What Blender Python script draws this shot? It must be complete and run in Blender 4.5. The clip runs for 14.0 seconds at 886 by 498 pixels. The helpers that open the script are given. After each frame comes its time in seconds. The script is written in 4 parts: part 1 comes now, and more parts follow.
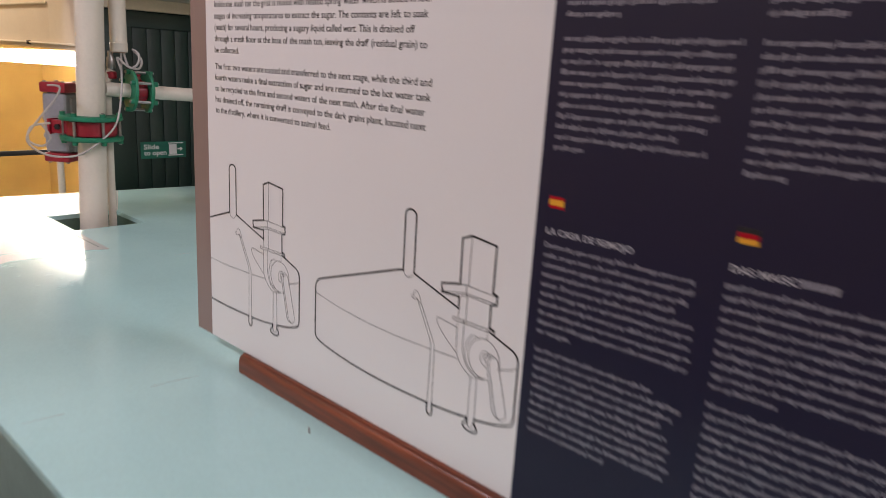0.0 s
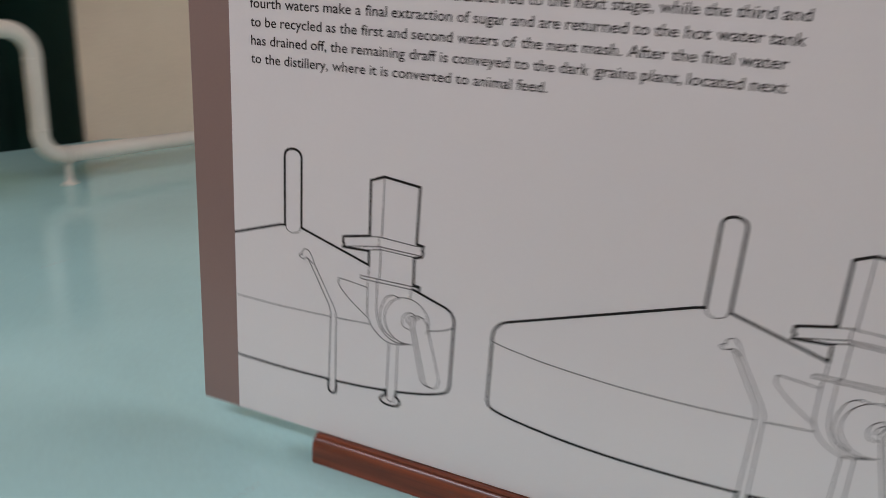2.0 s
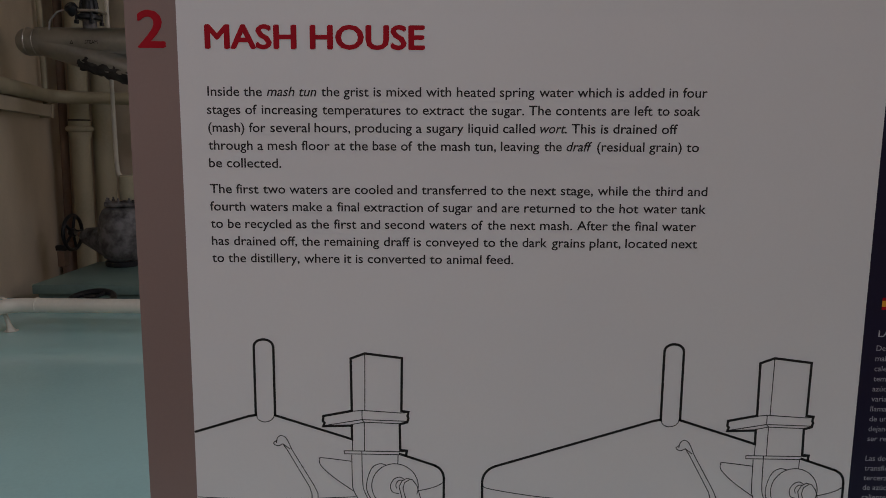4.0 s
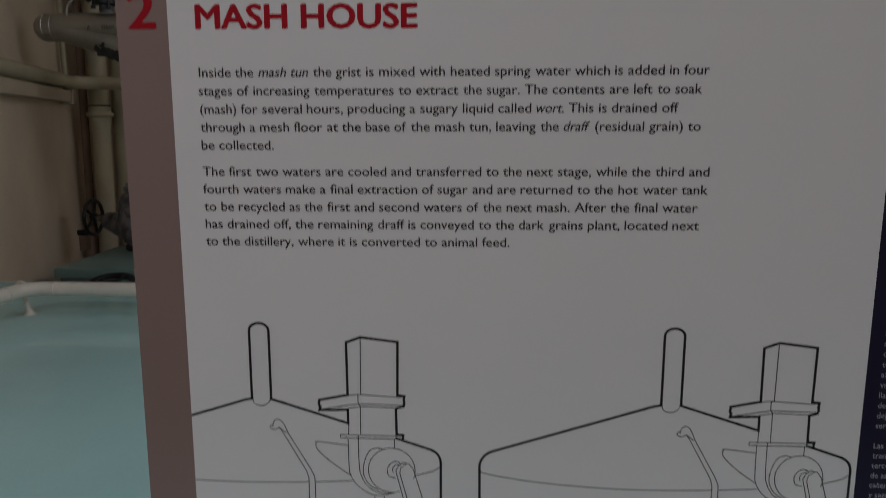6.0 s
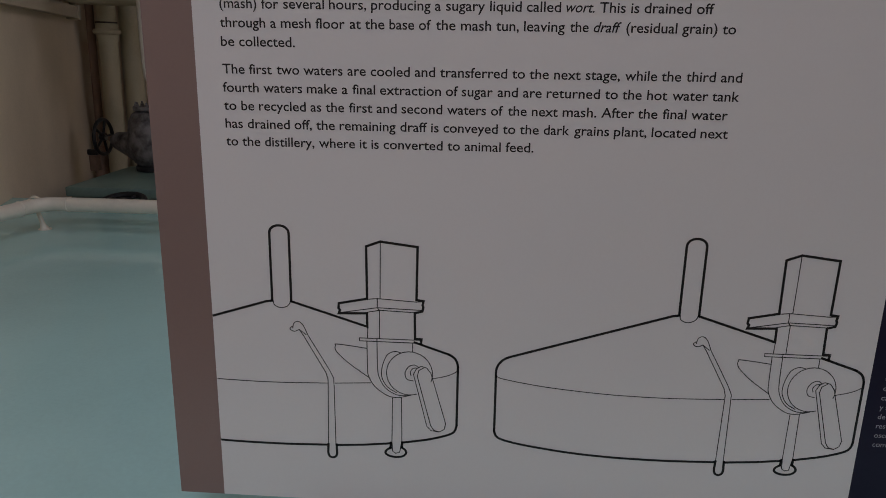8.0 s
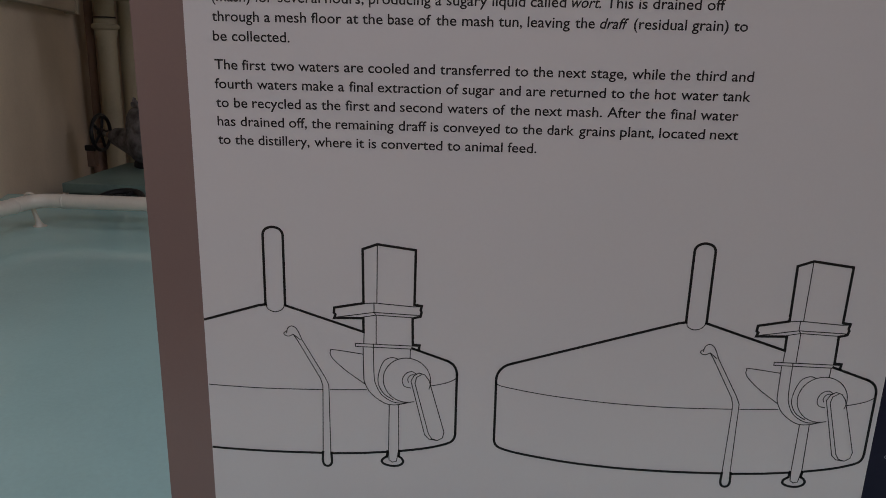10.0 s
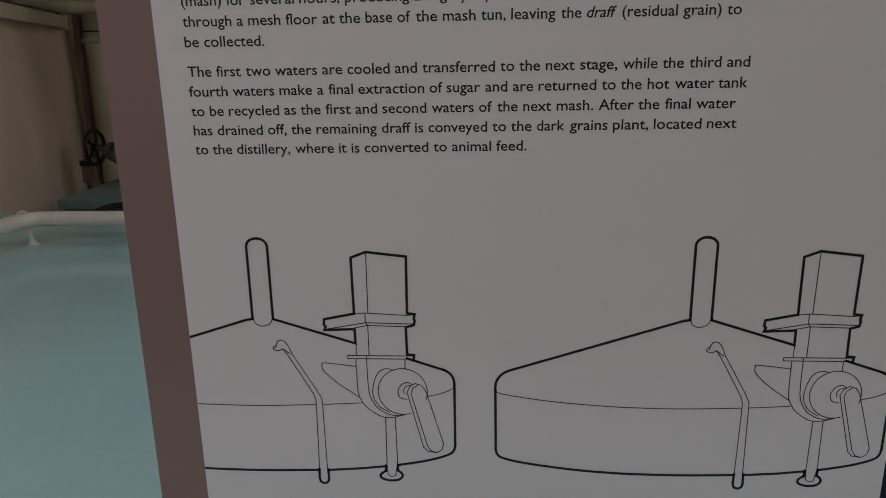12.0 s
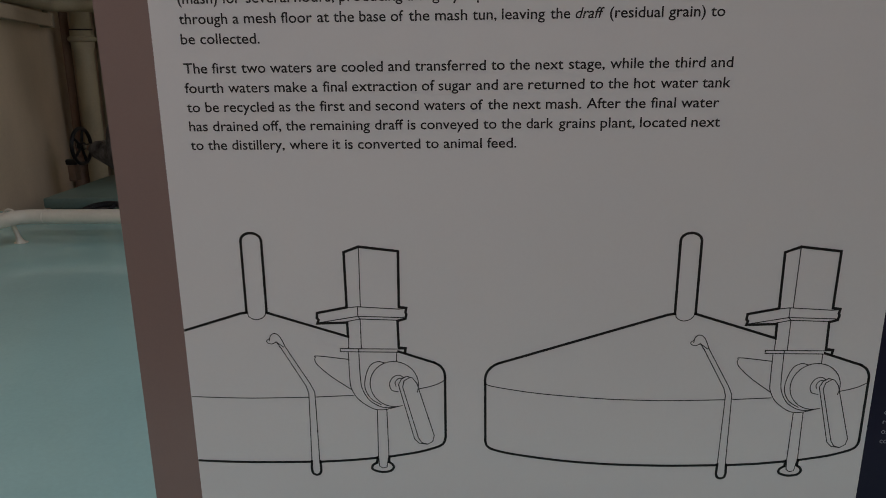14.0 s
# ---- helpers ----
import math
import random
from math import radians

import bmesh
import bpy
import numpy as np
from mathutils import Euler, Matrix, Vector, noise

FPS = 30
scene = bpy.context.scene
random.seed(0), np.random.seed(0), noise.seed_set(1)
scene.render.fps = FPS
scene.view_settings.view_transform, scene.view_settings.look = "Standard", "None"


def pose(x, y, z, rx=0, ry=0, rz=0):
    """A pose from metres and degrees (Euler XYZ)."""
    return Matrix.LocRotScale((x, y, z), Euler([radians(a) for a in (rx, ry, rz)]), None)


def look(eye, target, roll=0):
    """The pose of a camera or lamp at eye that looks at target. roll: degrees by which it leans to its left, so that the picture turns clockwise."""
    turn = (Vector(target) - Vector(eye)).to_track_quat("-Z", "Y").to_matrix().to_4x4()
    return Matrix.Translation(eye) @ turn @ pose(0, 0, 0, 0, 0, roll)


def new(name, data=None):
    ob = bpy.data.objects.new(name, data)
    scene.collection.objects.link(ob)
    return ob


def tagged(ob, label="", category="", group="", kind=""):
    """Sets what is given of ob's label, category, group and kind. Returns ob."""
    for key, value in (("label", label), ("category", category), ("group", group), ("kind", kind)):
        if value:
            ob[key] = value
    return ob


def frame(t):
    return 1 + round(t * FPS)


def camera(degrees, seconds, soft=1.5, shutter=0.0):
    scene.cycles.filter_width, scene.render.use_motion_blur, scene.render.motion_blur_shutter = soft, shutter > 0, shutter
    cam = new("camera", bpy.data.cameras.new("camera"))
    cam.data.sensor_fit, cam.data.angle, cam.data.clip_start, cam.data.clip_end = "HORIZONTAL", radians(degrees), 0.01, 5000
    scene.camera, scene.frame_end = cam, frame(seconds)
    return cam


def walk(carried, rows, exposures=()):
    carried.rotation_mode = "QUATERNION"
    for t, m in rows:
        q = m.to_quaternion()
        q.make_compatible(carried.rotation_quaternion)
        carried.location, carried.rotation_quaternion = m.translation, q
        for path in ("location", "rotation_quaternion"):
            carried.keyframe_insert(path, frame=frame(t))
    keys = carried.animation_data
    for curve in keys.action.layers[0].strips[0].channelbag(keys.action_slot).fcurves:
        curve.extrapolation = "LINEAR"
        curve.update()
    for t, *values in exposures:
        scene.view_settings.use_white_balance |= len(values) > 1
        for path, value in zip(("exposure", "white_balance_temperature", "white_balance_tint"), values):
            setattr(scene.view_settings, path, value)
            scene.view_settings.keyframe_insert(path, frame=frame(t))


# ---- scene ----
cam = camera(63.1, 14.0, 0.42, 0.75)
PATH = [
    (0, (-0.0069, 0.0016, 1.4949), (-1.3217, 1.4263, 1.0036), 3.44),
    (0.3, (-0.0846, 0.0307, 1.5089), (-1.3860, 1.4634, 1.0051), 3.84),
    (0.5, (-0.1110, 0.0351, 1.4929), (-1.4421, 1.4429, 0.9962), 4.77),
    (0.7, (-0.1626, 0.0369, 1.4925), (-1.5015, 1.4207, 0.9518), 5.25),
    (1, (-0.2844, 0.0195, 1.4749), (-1.4961, 1.5186, 0.9416), 4.22),
    (1.2, (-0.3675, 0.0182, 1.4807), (-1.4190, 1.6261, 0.9251), 2.34),
    (1.5, (-0.4317, 0.0257, 1.4800), (-1.3482, 1.6984, 0.8783), 3.62),
    (1.8, (-0.5006, 0.0232, 1.4751), (-1.3296, 1.7276, 0.8365), 4.58),
    (2, (-0.5812, 0.0145, 1.4648), (-1.2934, 1.7744, 0.8359), 3.92),
    (2.2, (-0.6721, 0.0023, 1.4618), (-1.1373, 1.8439, 0.8357), 1.70),
    (2.5, (-0.7221, -0.0101, 1.4831), (-0.8928, 1.8641, 0.8061), 1.15),
    (2.8, (-0.7336, -0.0356, 1.4878), (-0.7728, 1.8607, 0.8533), 2.69),
    (3, (-0.7366, -0.0561, 1.4868), (-0.7811, 1.8574, 0.9068), 1.90),
    (3.2, (-0.7535, -0.0663, 1.5029), (-0.7822, 1.8694, 1.0007), 2.39),
    (3.5, (-0.7773, -0.0732, 1.5077), (-0.8114, 1.8929, 1.1422), 1.20),
    (3.7, (-0.7796, -0.0847, 1.5179), (-0.8074, 1.8933, 1.2233), 0.65),
    (5.8, (-0.7593, -0.0748, 1.5211), (-0.8509, 1.8991, 1.2123), -0.23),
    (6, (-0.7548, -0.0735, 1.5166), (-0.8507, 1.8952, 1.1774), 0.07),
    (6.5, (-0.7479, -0.0820, 1.5088), (-0.8694, 1.8754, 1.1165), 0.42),
    (7, (-0.7507, -0.0812, 1.5012), (-0.8814, 1.8606, 1.0404), 0.46),
    (7.5, (-0.7631, -0.0786, 1.4959), (-0.8769, 1.8514, 0.9840), 0.65),
    (7.7, (-0.7668, -0.0774, 1.4914), (-0.8791, 1.8512, 0.9741), 0.97),
    (10, (-0.7681, -0.0521, 1.4904), (-0.8794, 1.8738, 0.9627), 1.47),
    (10.5, (-0.7612, -0.0491, 1.4889), (-0.8780, 1.8820, 0.9816), 1.13),
    (11, (-0.7662, -0.0365, 1.4932), (-0.8966, 1.8815, 0.9415), 0.05),
    (11.5, (-0.7627, -0.0298, 1.4894), (-0.8801, 1.8858, 0.9269), -0.69),
    (12, (-0.7591, -0.0264, 1.4877), (-0.8790, 1.8992, 0.9606), -0.97),
    (12.5, (-0.7560, -0.0236, 1.4837), (-0.8373, 1.8981, 0.9356), -0.81),
    (13, (-0.7538, -0.0275, 1.4838), (-0.8369, 1.8946, 0.9372), -0.86),
    (13.5, (-0.7579, -0.0326, 1.4851), (-0.8362, 1.8926, 0.9488), -0.75),
    (14, (-0.7623, -0.0404, 1.4858), (-0.8457, 1.8879, 0.9616), -0.55),
]
EXPOSURES = [(0, 0.9, 6500, 14), (0.5, 0.6, 6160, 9), (1, 0.58, 6120, 7), (1.5, 0.64, 6140, 7), (2, 0.62, 6150, 6), (2.5, 0.02, 6200, 8), (3, -0.21, 6180, 9), (3.7, -0.26, 6120, 7), (6, -0.29, 5950, 1), (6.5, -0.27, 5960, 3), (7.5, -0.23, 6040, 6), (10, -0.24, 6090, 9), (12, -0.25, 6120, 6), (13, -0.25, 6100, 3), (14, -0.25, 6130, 2)]
walk(cam, [(t, look(eye, target, roll)) for t, eye, target, roll in PATH], EXPOSURES)

# ---- light ----
world = bpy.data.worlds.new("world")
world.use_nodes = True
world.node_tree.nodes["Background"].inputs["Color"].default_value = (0.9, 0.92, 1.0, 1)
world.node_tree.nodes["Background"].inputs["Strength"].default_value = 0.02
scene.world = world


# area lamps without fittings, out of view, tuned to brighten the room
def unseen_lamp(x, y, z, long, wide, watts, colour=(0.955, 0.905, 1.02)):
    data = bpy.data.lights.new("unseen_area_lamp", "AREA")
    data.shape, data.size, data.size_y, data.energy, data.color = "RECTANGLE", long, wide, watts, colour
    new("unseen_area_lamp", data).matrix_world = pose(x, y, z)


unseen_lamp(-1.5, -1.3, 3.2, 1.5, 0.16, 26.8)
# added fill: a broad lamp for the corner, a warm one for the passage
unseen_lamp(1.7, 1.3, 3.2, 1.2, 2.2, 39)
unseen_lamp(-4.7, 0.2, 3.2, 1.5, 0.3, 36, (1.0, 0.86, 0.66))


# ---- materials ----
def nodes_of(name):
    m = bpy.data.materials.new(name)
    m.use_nodes = True
    return m, m.node_tree.nodes, m.node_tree.links, m.node_tree.nodes["Principled BSDF"]


def surface(name, colour, rough=0.5, metal=0.0, grain=60.0, stain=3.0, vary=0.12, bump=0.05, gloss=0.5):
    """A painted or plain surface: large stains, fine grain, uneven gloss and relief."""
    m, n, l, b = nodes_of(name)
    co = n.new("ShaderNodeTexCoord")
    big, fine = n.new("ShaderNodeTexNoise"), n.new("ShaderNodeTexNoise")
    big.inputs["Scale"].default_value, fine.inputs["Scale"].default_value = stain, grain
    big.inputs["Detail"].default_value, fine.inputs["Detail"].default_value = 6, 4
    mix = n.new("ShaderNodeMix")
    mix.data_type = "RGBA"
    dark = [c * (1 - 2 * vary) for c in colour]
    mix.inputs["A"].default_value = (*dark, 1)
    mix.inputs["B"].default_value = (*[min(1, c * (1 + vary * 0.5)) for c in colour], 1)
    add = n.new("ShaderNodeMath")
    add.operation = "MULTIPLY_ADD"
    ramp = n.new("ShaderNodeMapRange")
    ramp.inputs["From Min"].default_value, ramp.inputs["From Max"].default_value = 0.3, 0.62
    add.inputs[1].default_value, add.inputs[2].default_value = 0.3, -0.15
    l.new(fine.outputs["Fac"], add.inputs[0])
    s = n.new("ShaderNodeMath")
    s.operation = "ADD"
    l.new(big.outputs["Fac"], s.inputs[0])
    l.new(add.outputs[0], s.inputs[1])
    l.new(s.outputs[0], ramp.inputs["Value"])
    l.new(ramp.outputs[0], mix.inputs["Factor"])
    l.new(mix.outputs["Result"], b.inputs["Base Color"])
    r = n.new("ShaderNodeMapRange")
    r.inputs["To Min"].default_value, r.inputs["To Max"].default_value = min(1, rough + 0.08), max(0.02, rough - 0.06)
    l.new(big.outputs["Fac"], r.inputs["Value"])
    l.new(r.outputs[0], b.inputs["Roughness"])
    bp = n.new("ShaderNodeBump")
    bp.inputs["Strength"].default_value, bp.inputs["Distance"].default_value = bump, 0.002
    l.new(fine.outputs["Fac"], bp.inputs["Height"])
    l.new(bp.outputs[0], b.inputs["Normal"])
    b.inputs["Metallic"].default_value, b.inputs["Specular IOR Level"].default_value = metal, gloss
    for k in (big, fine):
        l.new(co.outputs["Object"], k.inputs["Vector"])
    return m


def deck_paint():
    """Glossy turquoise deck paint with faint scratches and scuffs and a softly wavy sheet below."""
    m = surface("turquoise_gloss_paint", (0.455, 0.71, 0.695), 0.112, grain=180, stain=2.2, vary=0.05, bump=0.02)
    n, l = m.node_tree.nodes, m.node_tree.links
    b = n["Principled BSDF"]
    co = n.new("ShaderNodeTexCoord")
    wave, scr = n.new("ShaderNodeTexNoise"), n.new("ShaderNodeTexNoise")
    wave.inputs["Scale"].default_value = 7
    mp = n.new("ShaderNodeMapping")
    mp.inputs["Scale"].default_value = (260, 9, 9)
    mp.inputs["Rotation"].default_value = (0, 0, 0.6)
    l.new(co.outputs["Object"], wave.inputs["Vector"])
    l.new(co.outputs["Object"], mp.inputs["Vector"])
    l.new(mp.outputs[0], scr.inputs["Vector"])
    scr.inputs["Scale"].default_value = 1.0
    b1, b2 = n.new("ShaderNodeBump"), n.new("ShaderNodeBump")
    b1.inputs["Strength"].default_value, b1.inputs["Distance"].default_value = 0.1, 0.01
    b2.inputs["Strength"].default_value, b2.inputs["Distance"].default_value = 0.04, 0.001
    l.new(wave.outputs["Fac"], b1.inputs["Height"])
    l.new(scr.outputs["Fac"], b2.inputs["Height"])
    l.new(b1.outputs[0], b2.inputs["Normal"])
    l.new(b2.outputs[0], b.inputs["Normal"])
    return m


def wood_finish():
    m, n, l, b = nodes_of("varnished_mahogany")
    co, mp = n.new("ShaderNodeTexCoord"), n.new("ShaderNodeMapping")
    mp.inputs["Scale"].default_value = (2.5, 60, 60)
    l.new(co.outputs["Object"], mp.inputs["Vector"])
    g = n.new("ShaderNodeTexNoise")
    g.inputs["Scale"].default_value, g.inputs["Detail"].default_value = 3, 8
    l.new(mp.outputs[0], g.inputs["Vector"])
    r = n.new("ShaderNodeValToRGB")
    r.color_ramp.elements[0].position, r.color_ramp.elements[1].position = 0.3, 0.7
    r.color_ramp.elements[0].color = (0.075, 0.018, 0.008, 1)
    r.color_ramp.elements[1].color = (0.24, 0.056, 0.021, 1)
    l.new(g.outputs["Fac"], r.inputs[0])
    l.new(r.outputs[0], b.inputs["Base Color"])
    b.inputs["Roughness"].default_value = 0.28
    bp = n.new("ShaderNodeBump")
    bp.inputs["Strength"].default_value, bp.inputs["Distance"].default_value = 0.1, 0.001
    l.new(g.outputs["Fac"], bp.inputs["Height"])
    l.new(bp.outputs[0], b.inputs["Normal"])
    return m


def glow(name, colour, power):
    m, n, l, b = nodes_of(name)
    b.inputs["Emission Color"].default_value = (*colour, 1)
    b.inputs["Emission Strength"].default_value = power
    return m


DECK = deck_paint()
# greyer than the deck: the tube's glare is put into this colour
PATCH = surface("worn_glare_paint", (0.5, 0.53, 0.5), 0.3, grain=240, stain=5, vary=0.05, bump=0.25)
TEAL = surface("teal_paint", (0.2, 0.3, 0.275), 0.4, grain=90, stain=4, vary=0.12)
WHITE_PIPE = surface("white_pipe_paint", (0.72, 0.67, 0.58), 0.33, grain=120, stain=6, vary=0.05, bump=0.06)
CREAM_PIPE = surface("cream_pipe_paint", (0.48, 0.43, 0.3), 0.4, grain=100, stain=5, vary=0.09, bump=0.08)
BEIGE = surface("beige_wall_paint", (0.7, 0.59, 0.45), 0.7, grain=140, stain=1.8, vary=0.08, bump=0.15)
CREAM = surface("cream_ceiling_paint", (0.78, 0.68, 0.56), 0.7, grain=120, stain=2, vary=0.05)
YELLOW = surface("yellow_wall_paint", (0.55, 0.35, 0.1), 0.6, grain=120, stain=2.5, vary=0.08, bump=0.1)
GREEN_DOOR = surface("dark_green_door_paint", (0.006, 0.028, 0.02), 0.45, grain=120, stain=3, vary=0.2)
FLOOR = surface("dark_green_floor_paint", (0.009, 0.016, 0.012), 0.5, grain=150, stain=2, vary=0.2, bump=0.1)
PRINT_WHITE = surface("white_print", (0.8, 0.775, 0.77), 0.33, grain=300, stain=2, vary=0.012, bump=0.012)
PRINT_BROWN = surface("taupe_print", (0.27, 0.185, 0.165), 0.33, grain=300, stain=3, vary=0.03, bump=0.012)
PRINT_NAVY = surface("navy_print", (0.0105, 0.0078, 0.03), 0.38, grain=300, stain=3, vary=0.05, bump=0.012, gloss=0.33)
INK = surface("black_ink", (0.007, 0.0065, 0.007), 0.45, grain=400, stain=20, vary=0.1, bump=0.0)
INK_TEXT = surface("soft_black_ink", (0.011, 0.01, 0.0105), 0.42, grain=400, stain=20, vary=0.1, bump=0.0)
INK_GREY = surface("grey_ink", (0.045, 0.042, 0.044), 0.4, grain=400, stain=20, vary=0.1, bump=0.0)
INK_RED = surface("red_ink", (0.4, 0.003, 0.014), 0.5, grain=400, stain=20, vary=0.06, bump=0.0, gloss=0.15)
INK_PALE = surface("pale_ink", (0.5, 0.48, 0.52), 0.4, grain=400, stain=20, vary=0.06, bump=0.0)
INK_DIM = surface("dim_pale_ink", (0.24, 0.225, 0.265), 0.4, grain=400, stain=20, vary=0.06, bump=0.0)
INK_SOFT = surface("soft_pale_ink", (0.38, 0.36, 0.41), 0.4, grain=400, stain=20, vary=0.06, bump=0.0)
INK_GOLD = surface("gold_ink", (0.75, 0.36, 0.02), 0.4, grain=400, stain=20, vary=0.06, bump=0.0)
WOOD = wood_finish()
RED = surface("red_valve_paint", (0.32, 0.012, 0.028), 0.35, grain=120, stain=12, vary=0.12)
GREEN = surface("green_flange_paint", (0.01, 0.2, 0.105), 0.5, grain=120, stain=12, vary=0.12)
GREY = surface("grey_cast_housing", (0.3, 0.31, 0.34), 0.45, metal=0.2, grain=140, stain=8, vary=0.1)
STEEL = surface("stainless_cladding", (0.42, 0.41, 0.385), 0.34, metal=0.9, grain=60, stain=5, vary=0.12, bump=0.06)
CAST = surface("grey_valve_casting", (0.21, 0.2, 0.205), 0.55, metal=0.3, grain=90, stain=22, vary=0.38, bump=0.5)
BLACK = surface("black_enamel", (0.012, 0.013, 0.016), 0.38, grain=120, stain=10, vary=0.15)
LAGGING = surface("dark_ragged_lagging", (0.045, 0.04, 0.037), 0.8, grain=90, stain=20, vary=0.35, bump=0.5)
TRUNKING = surface("cream_trunking_paint", (0.55, 0.47, 0.355), 0.5, grain=120, stain=4, vary=0.08, bump=0.08)
BROWN_PIPE = surface("brown_pipe_paint", (0.3, 0.2, 0.15), 0.5, grain=120, stain=8, vary=0.15)
SLEEVE = surface("dark_green_lining", (0.12, 0.2, 0.16), 0.5, grain=120, stain=6, vary=0.15)
SIGN_GREEN = surface("sign_green", (0.005, 0.13, 0.085), 0.35, grain=300, stain=10, vary=0.05)
SIGN_WHITE = surface("sign_white", (0.7, 0.72, 0.7), 0.35, grain=300, stain=10, vary=0.03)
CABLE = surface("grey_cable_sheath", (0.42, 0.4, 0.38), 0.45, grain=200, stain=20, vary=0.08)
TUBE = glow("fluorescent_tube", (1.0, 0.93, 0.82), 40)


# ---- mesh helpers ----
def part(name, bm, material, parent=None, label="", smooth=True):
    me = bpy.data.meshes.new(name)
    bm.normal_update()
    bm.to_mesh(me)
    bm.free()
    me.materials.append(material)
    if smooth:
        me.shade_smooth()
        me.set_sharp_from_angle(angle=radians(35))
    ob = new(name, me)
    if parent is not None:
        ob.parent = parent
    if label:
        tagged(ob, label)
    return ob


def thing(name, label, category, group="", kind="", place=None):
    ob = tagged(new(name), label, category, group, kind)
    if place is not None:
        ob.matrix_basis = place
    return ob


# the corner's plan is turned a little against the panel's; the valves stand a hair off theirs
CORNER = Matrix.Translation((-0.76, -0.05, 0)) @ Matrix.Rotation(0.011, 4, "Z") @ Matrix.Translation((0.76, 0.05, 0))
VALVES = Matrix.Translation((0.02, -0.031, 0.002))


def box(lo, hi, bevel=0.0, bm=None, turn=None, seg=2):
    out = bmesh.new()
    c = [(a + b) / 2 for a, b in zip(lo, hi)]
    d = [b - a for a, b in zip(lo, hi)]
    bmesh.ops.create_cube(out, size=1, matrix=Matrix.Translation(c) @ Matrix.Diagonal((*d, 1)))
    if bevel:
        bmesh.ops.bevel(out, geom=list(out.edges), offset=bevel, segments=seg, profile=0.6, affect="EDGES")
    if turn is not None:
        bmesh.ops.transform(out, matrix=turn, verts=out.verts)
    return join(bm, out)


def join(bm, other):
    if bm is None:
        return other
    me = bpy.data.meshes.new("scratch")
    other.to_mesh(me)
    other.free()
    bm.from_mesh(me)
    bpy.data.meshes.remove(me)
    return bm


def rounded(points, radius, steps=8):
    """A polyline whose corners are replaced with arcs."""
    p = [Vector(q) for q in points]
    out = [p[0]]
    for a, b, c in zip(p, p[1:], p[2:]):
        u, v = (a - b).normalized(), (c - b).normalized()
        ang = u.angle(v)
        if radius <= 0 or ang > 3.1:
            out.append(b)
            continue
        t = min(radius / math.tan(ang / 2), 0.48 * (a - b).length, 0.48 * (c - b).length)
        r = t * math.tan(ang / 2)
        centre = b + (u + v).normalized() * (r / math.sin(ang / 2))
        s, e = b + u * t - centre, b + v * t - centre
        full = s.angle(e)
        for i in range(steps + 1):
            k = i / steps
            out.append(centre + (s * math.sin((1 - k) * full) + e * math.sin(k * full)) / math.sin(full))
    out.append(p[-1])
    return out


def tube(points, r, bend=0.0, sides=24, bm=None, steps=8, caps=True):
    path = rounded(points, bend, steps)
    out = bmesh.new()
    d = (path[1] - path[0]).normalized()
    n = d.orthogonal().normalized()
    rings = []
    for i, p in enumerate(path):
        d2 = (path[min(i + 1, len(path) - 1)] - path[max(i - 1, 0)]).normalized()
        n = (n - d2 * n.dot(d2)).normalized()
        b = d2.cross(n)
        rings.append([out.verts.new(p + (n * math.cos(a) + b * math.sin(a)) * r) for a in (2 * math.pi * k / sides for k in range(sides))])
    for q, s in zip(rings, rings[1:]):
        for k in range(sides):
            out.faces.new((q[k], q[(k + 1) % sides], s[(k + 1) % sides], s[k]))
    if caps:
        out.faces.new(rings[0][::-1])
        out.faces.new(rings[-1])
    bmesh.ops.recalc_face_normals(out, faces=out.faces)
    return join(bm, out)


def lathe(profile, m=None, sides=32, bm=None):
    """Turns (radius, height) pairs about z; m places it."""
    out = bmesh.new()
    rings = []
    for r, h in profile:
        if r < 1e-6:
            rings.append([out.verts.new((0, 0, h))])
        else:
            rings.append([out.verts.new((r * math.cos(a), r * math.sin(a), h)) for a in (2 * math.pi * k / sides for k in range(sides))])
    for q, s in zip(rings, rings[1:]):
        for k in range(sides):
            a, b = q[k % len(q)], q[(k + 1) % len(q)]
            c, d = s[(k + 1) % len(s)], s[k % len(s)]
            f = []
            for v in (a, b, c, d):
                if v not in f:
                    f.append(v)
            if len(f) > 2:
                out.faces.new(f)
    bmesh.ops.recalc_face_normals(out, faces=out.faces)
    if m is not None:
        bmesh.ops.transform(out, matrix=m, verts=out.verts)
    return join(bm, out)


def along(p, d):
    """A pose at p whose z axis points along d."""
    return Matrix.Translation(p) @ Vector(d).to_track_quat("Z", "Y").to_matrix().to_4x4()


def disc(r, h, m, bevel=0.002, bm=None, sides=32):
    return lathe([(0, 0), (r - bevel, 0), (r, bevel), (r, h - bevel), (r - bevel, h), (0, h)], m, sides, bm)


def ring(r, thick, m, bm=None, sides=40, small=10):
    """A round ring about z."""
    prof = [(r + thick * math.cos(a), thick * math.sin(a)) for a in (2 * math.pi * k / small for k in range(small + 1))]
    return lathe(prof, m, sides, bm)


def prism(outline, z0, z1, bm=None):
    out = bmesh.new()
    lo = [out.verts.new((x, y, z0)) for x, y in outline]
    hi = [out.verts.new((x, y, z1)) for x, y in outline]
    out.faces.new(lo[::-1])
    out.faces.new(hi)
    for i in range(len(lo)):
        j = (i + 1) % len(lo)
        out.faces.new((lo[i], lo[j], hi[j], hi[i]))
    bmesh.ops.recalc_face_normals(out, faces=out.faces)
    return join(bm, out)


def structure(name, bm, material, label, category, smooth=False):
    return tagged(part(name, bm, material, None, "", smooth), label, category, "", "structure")


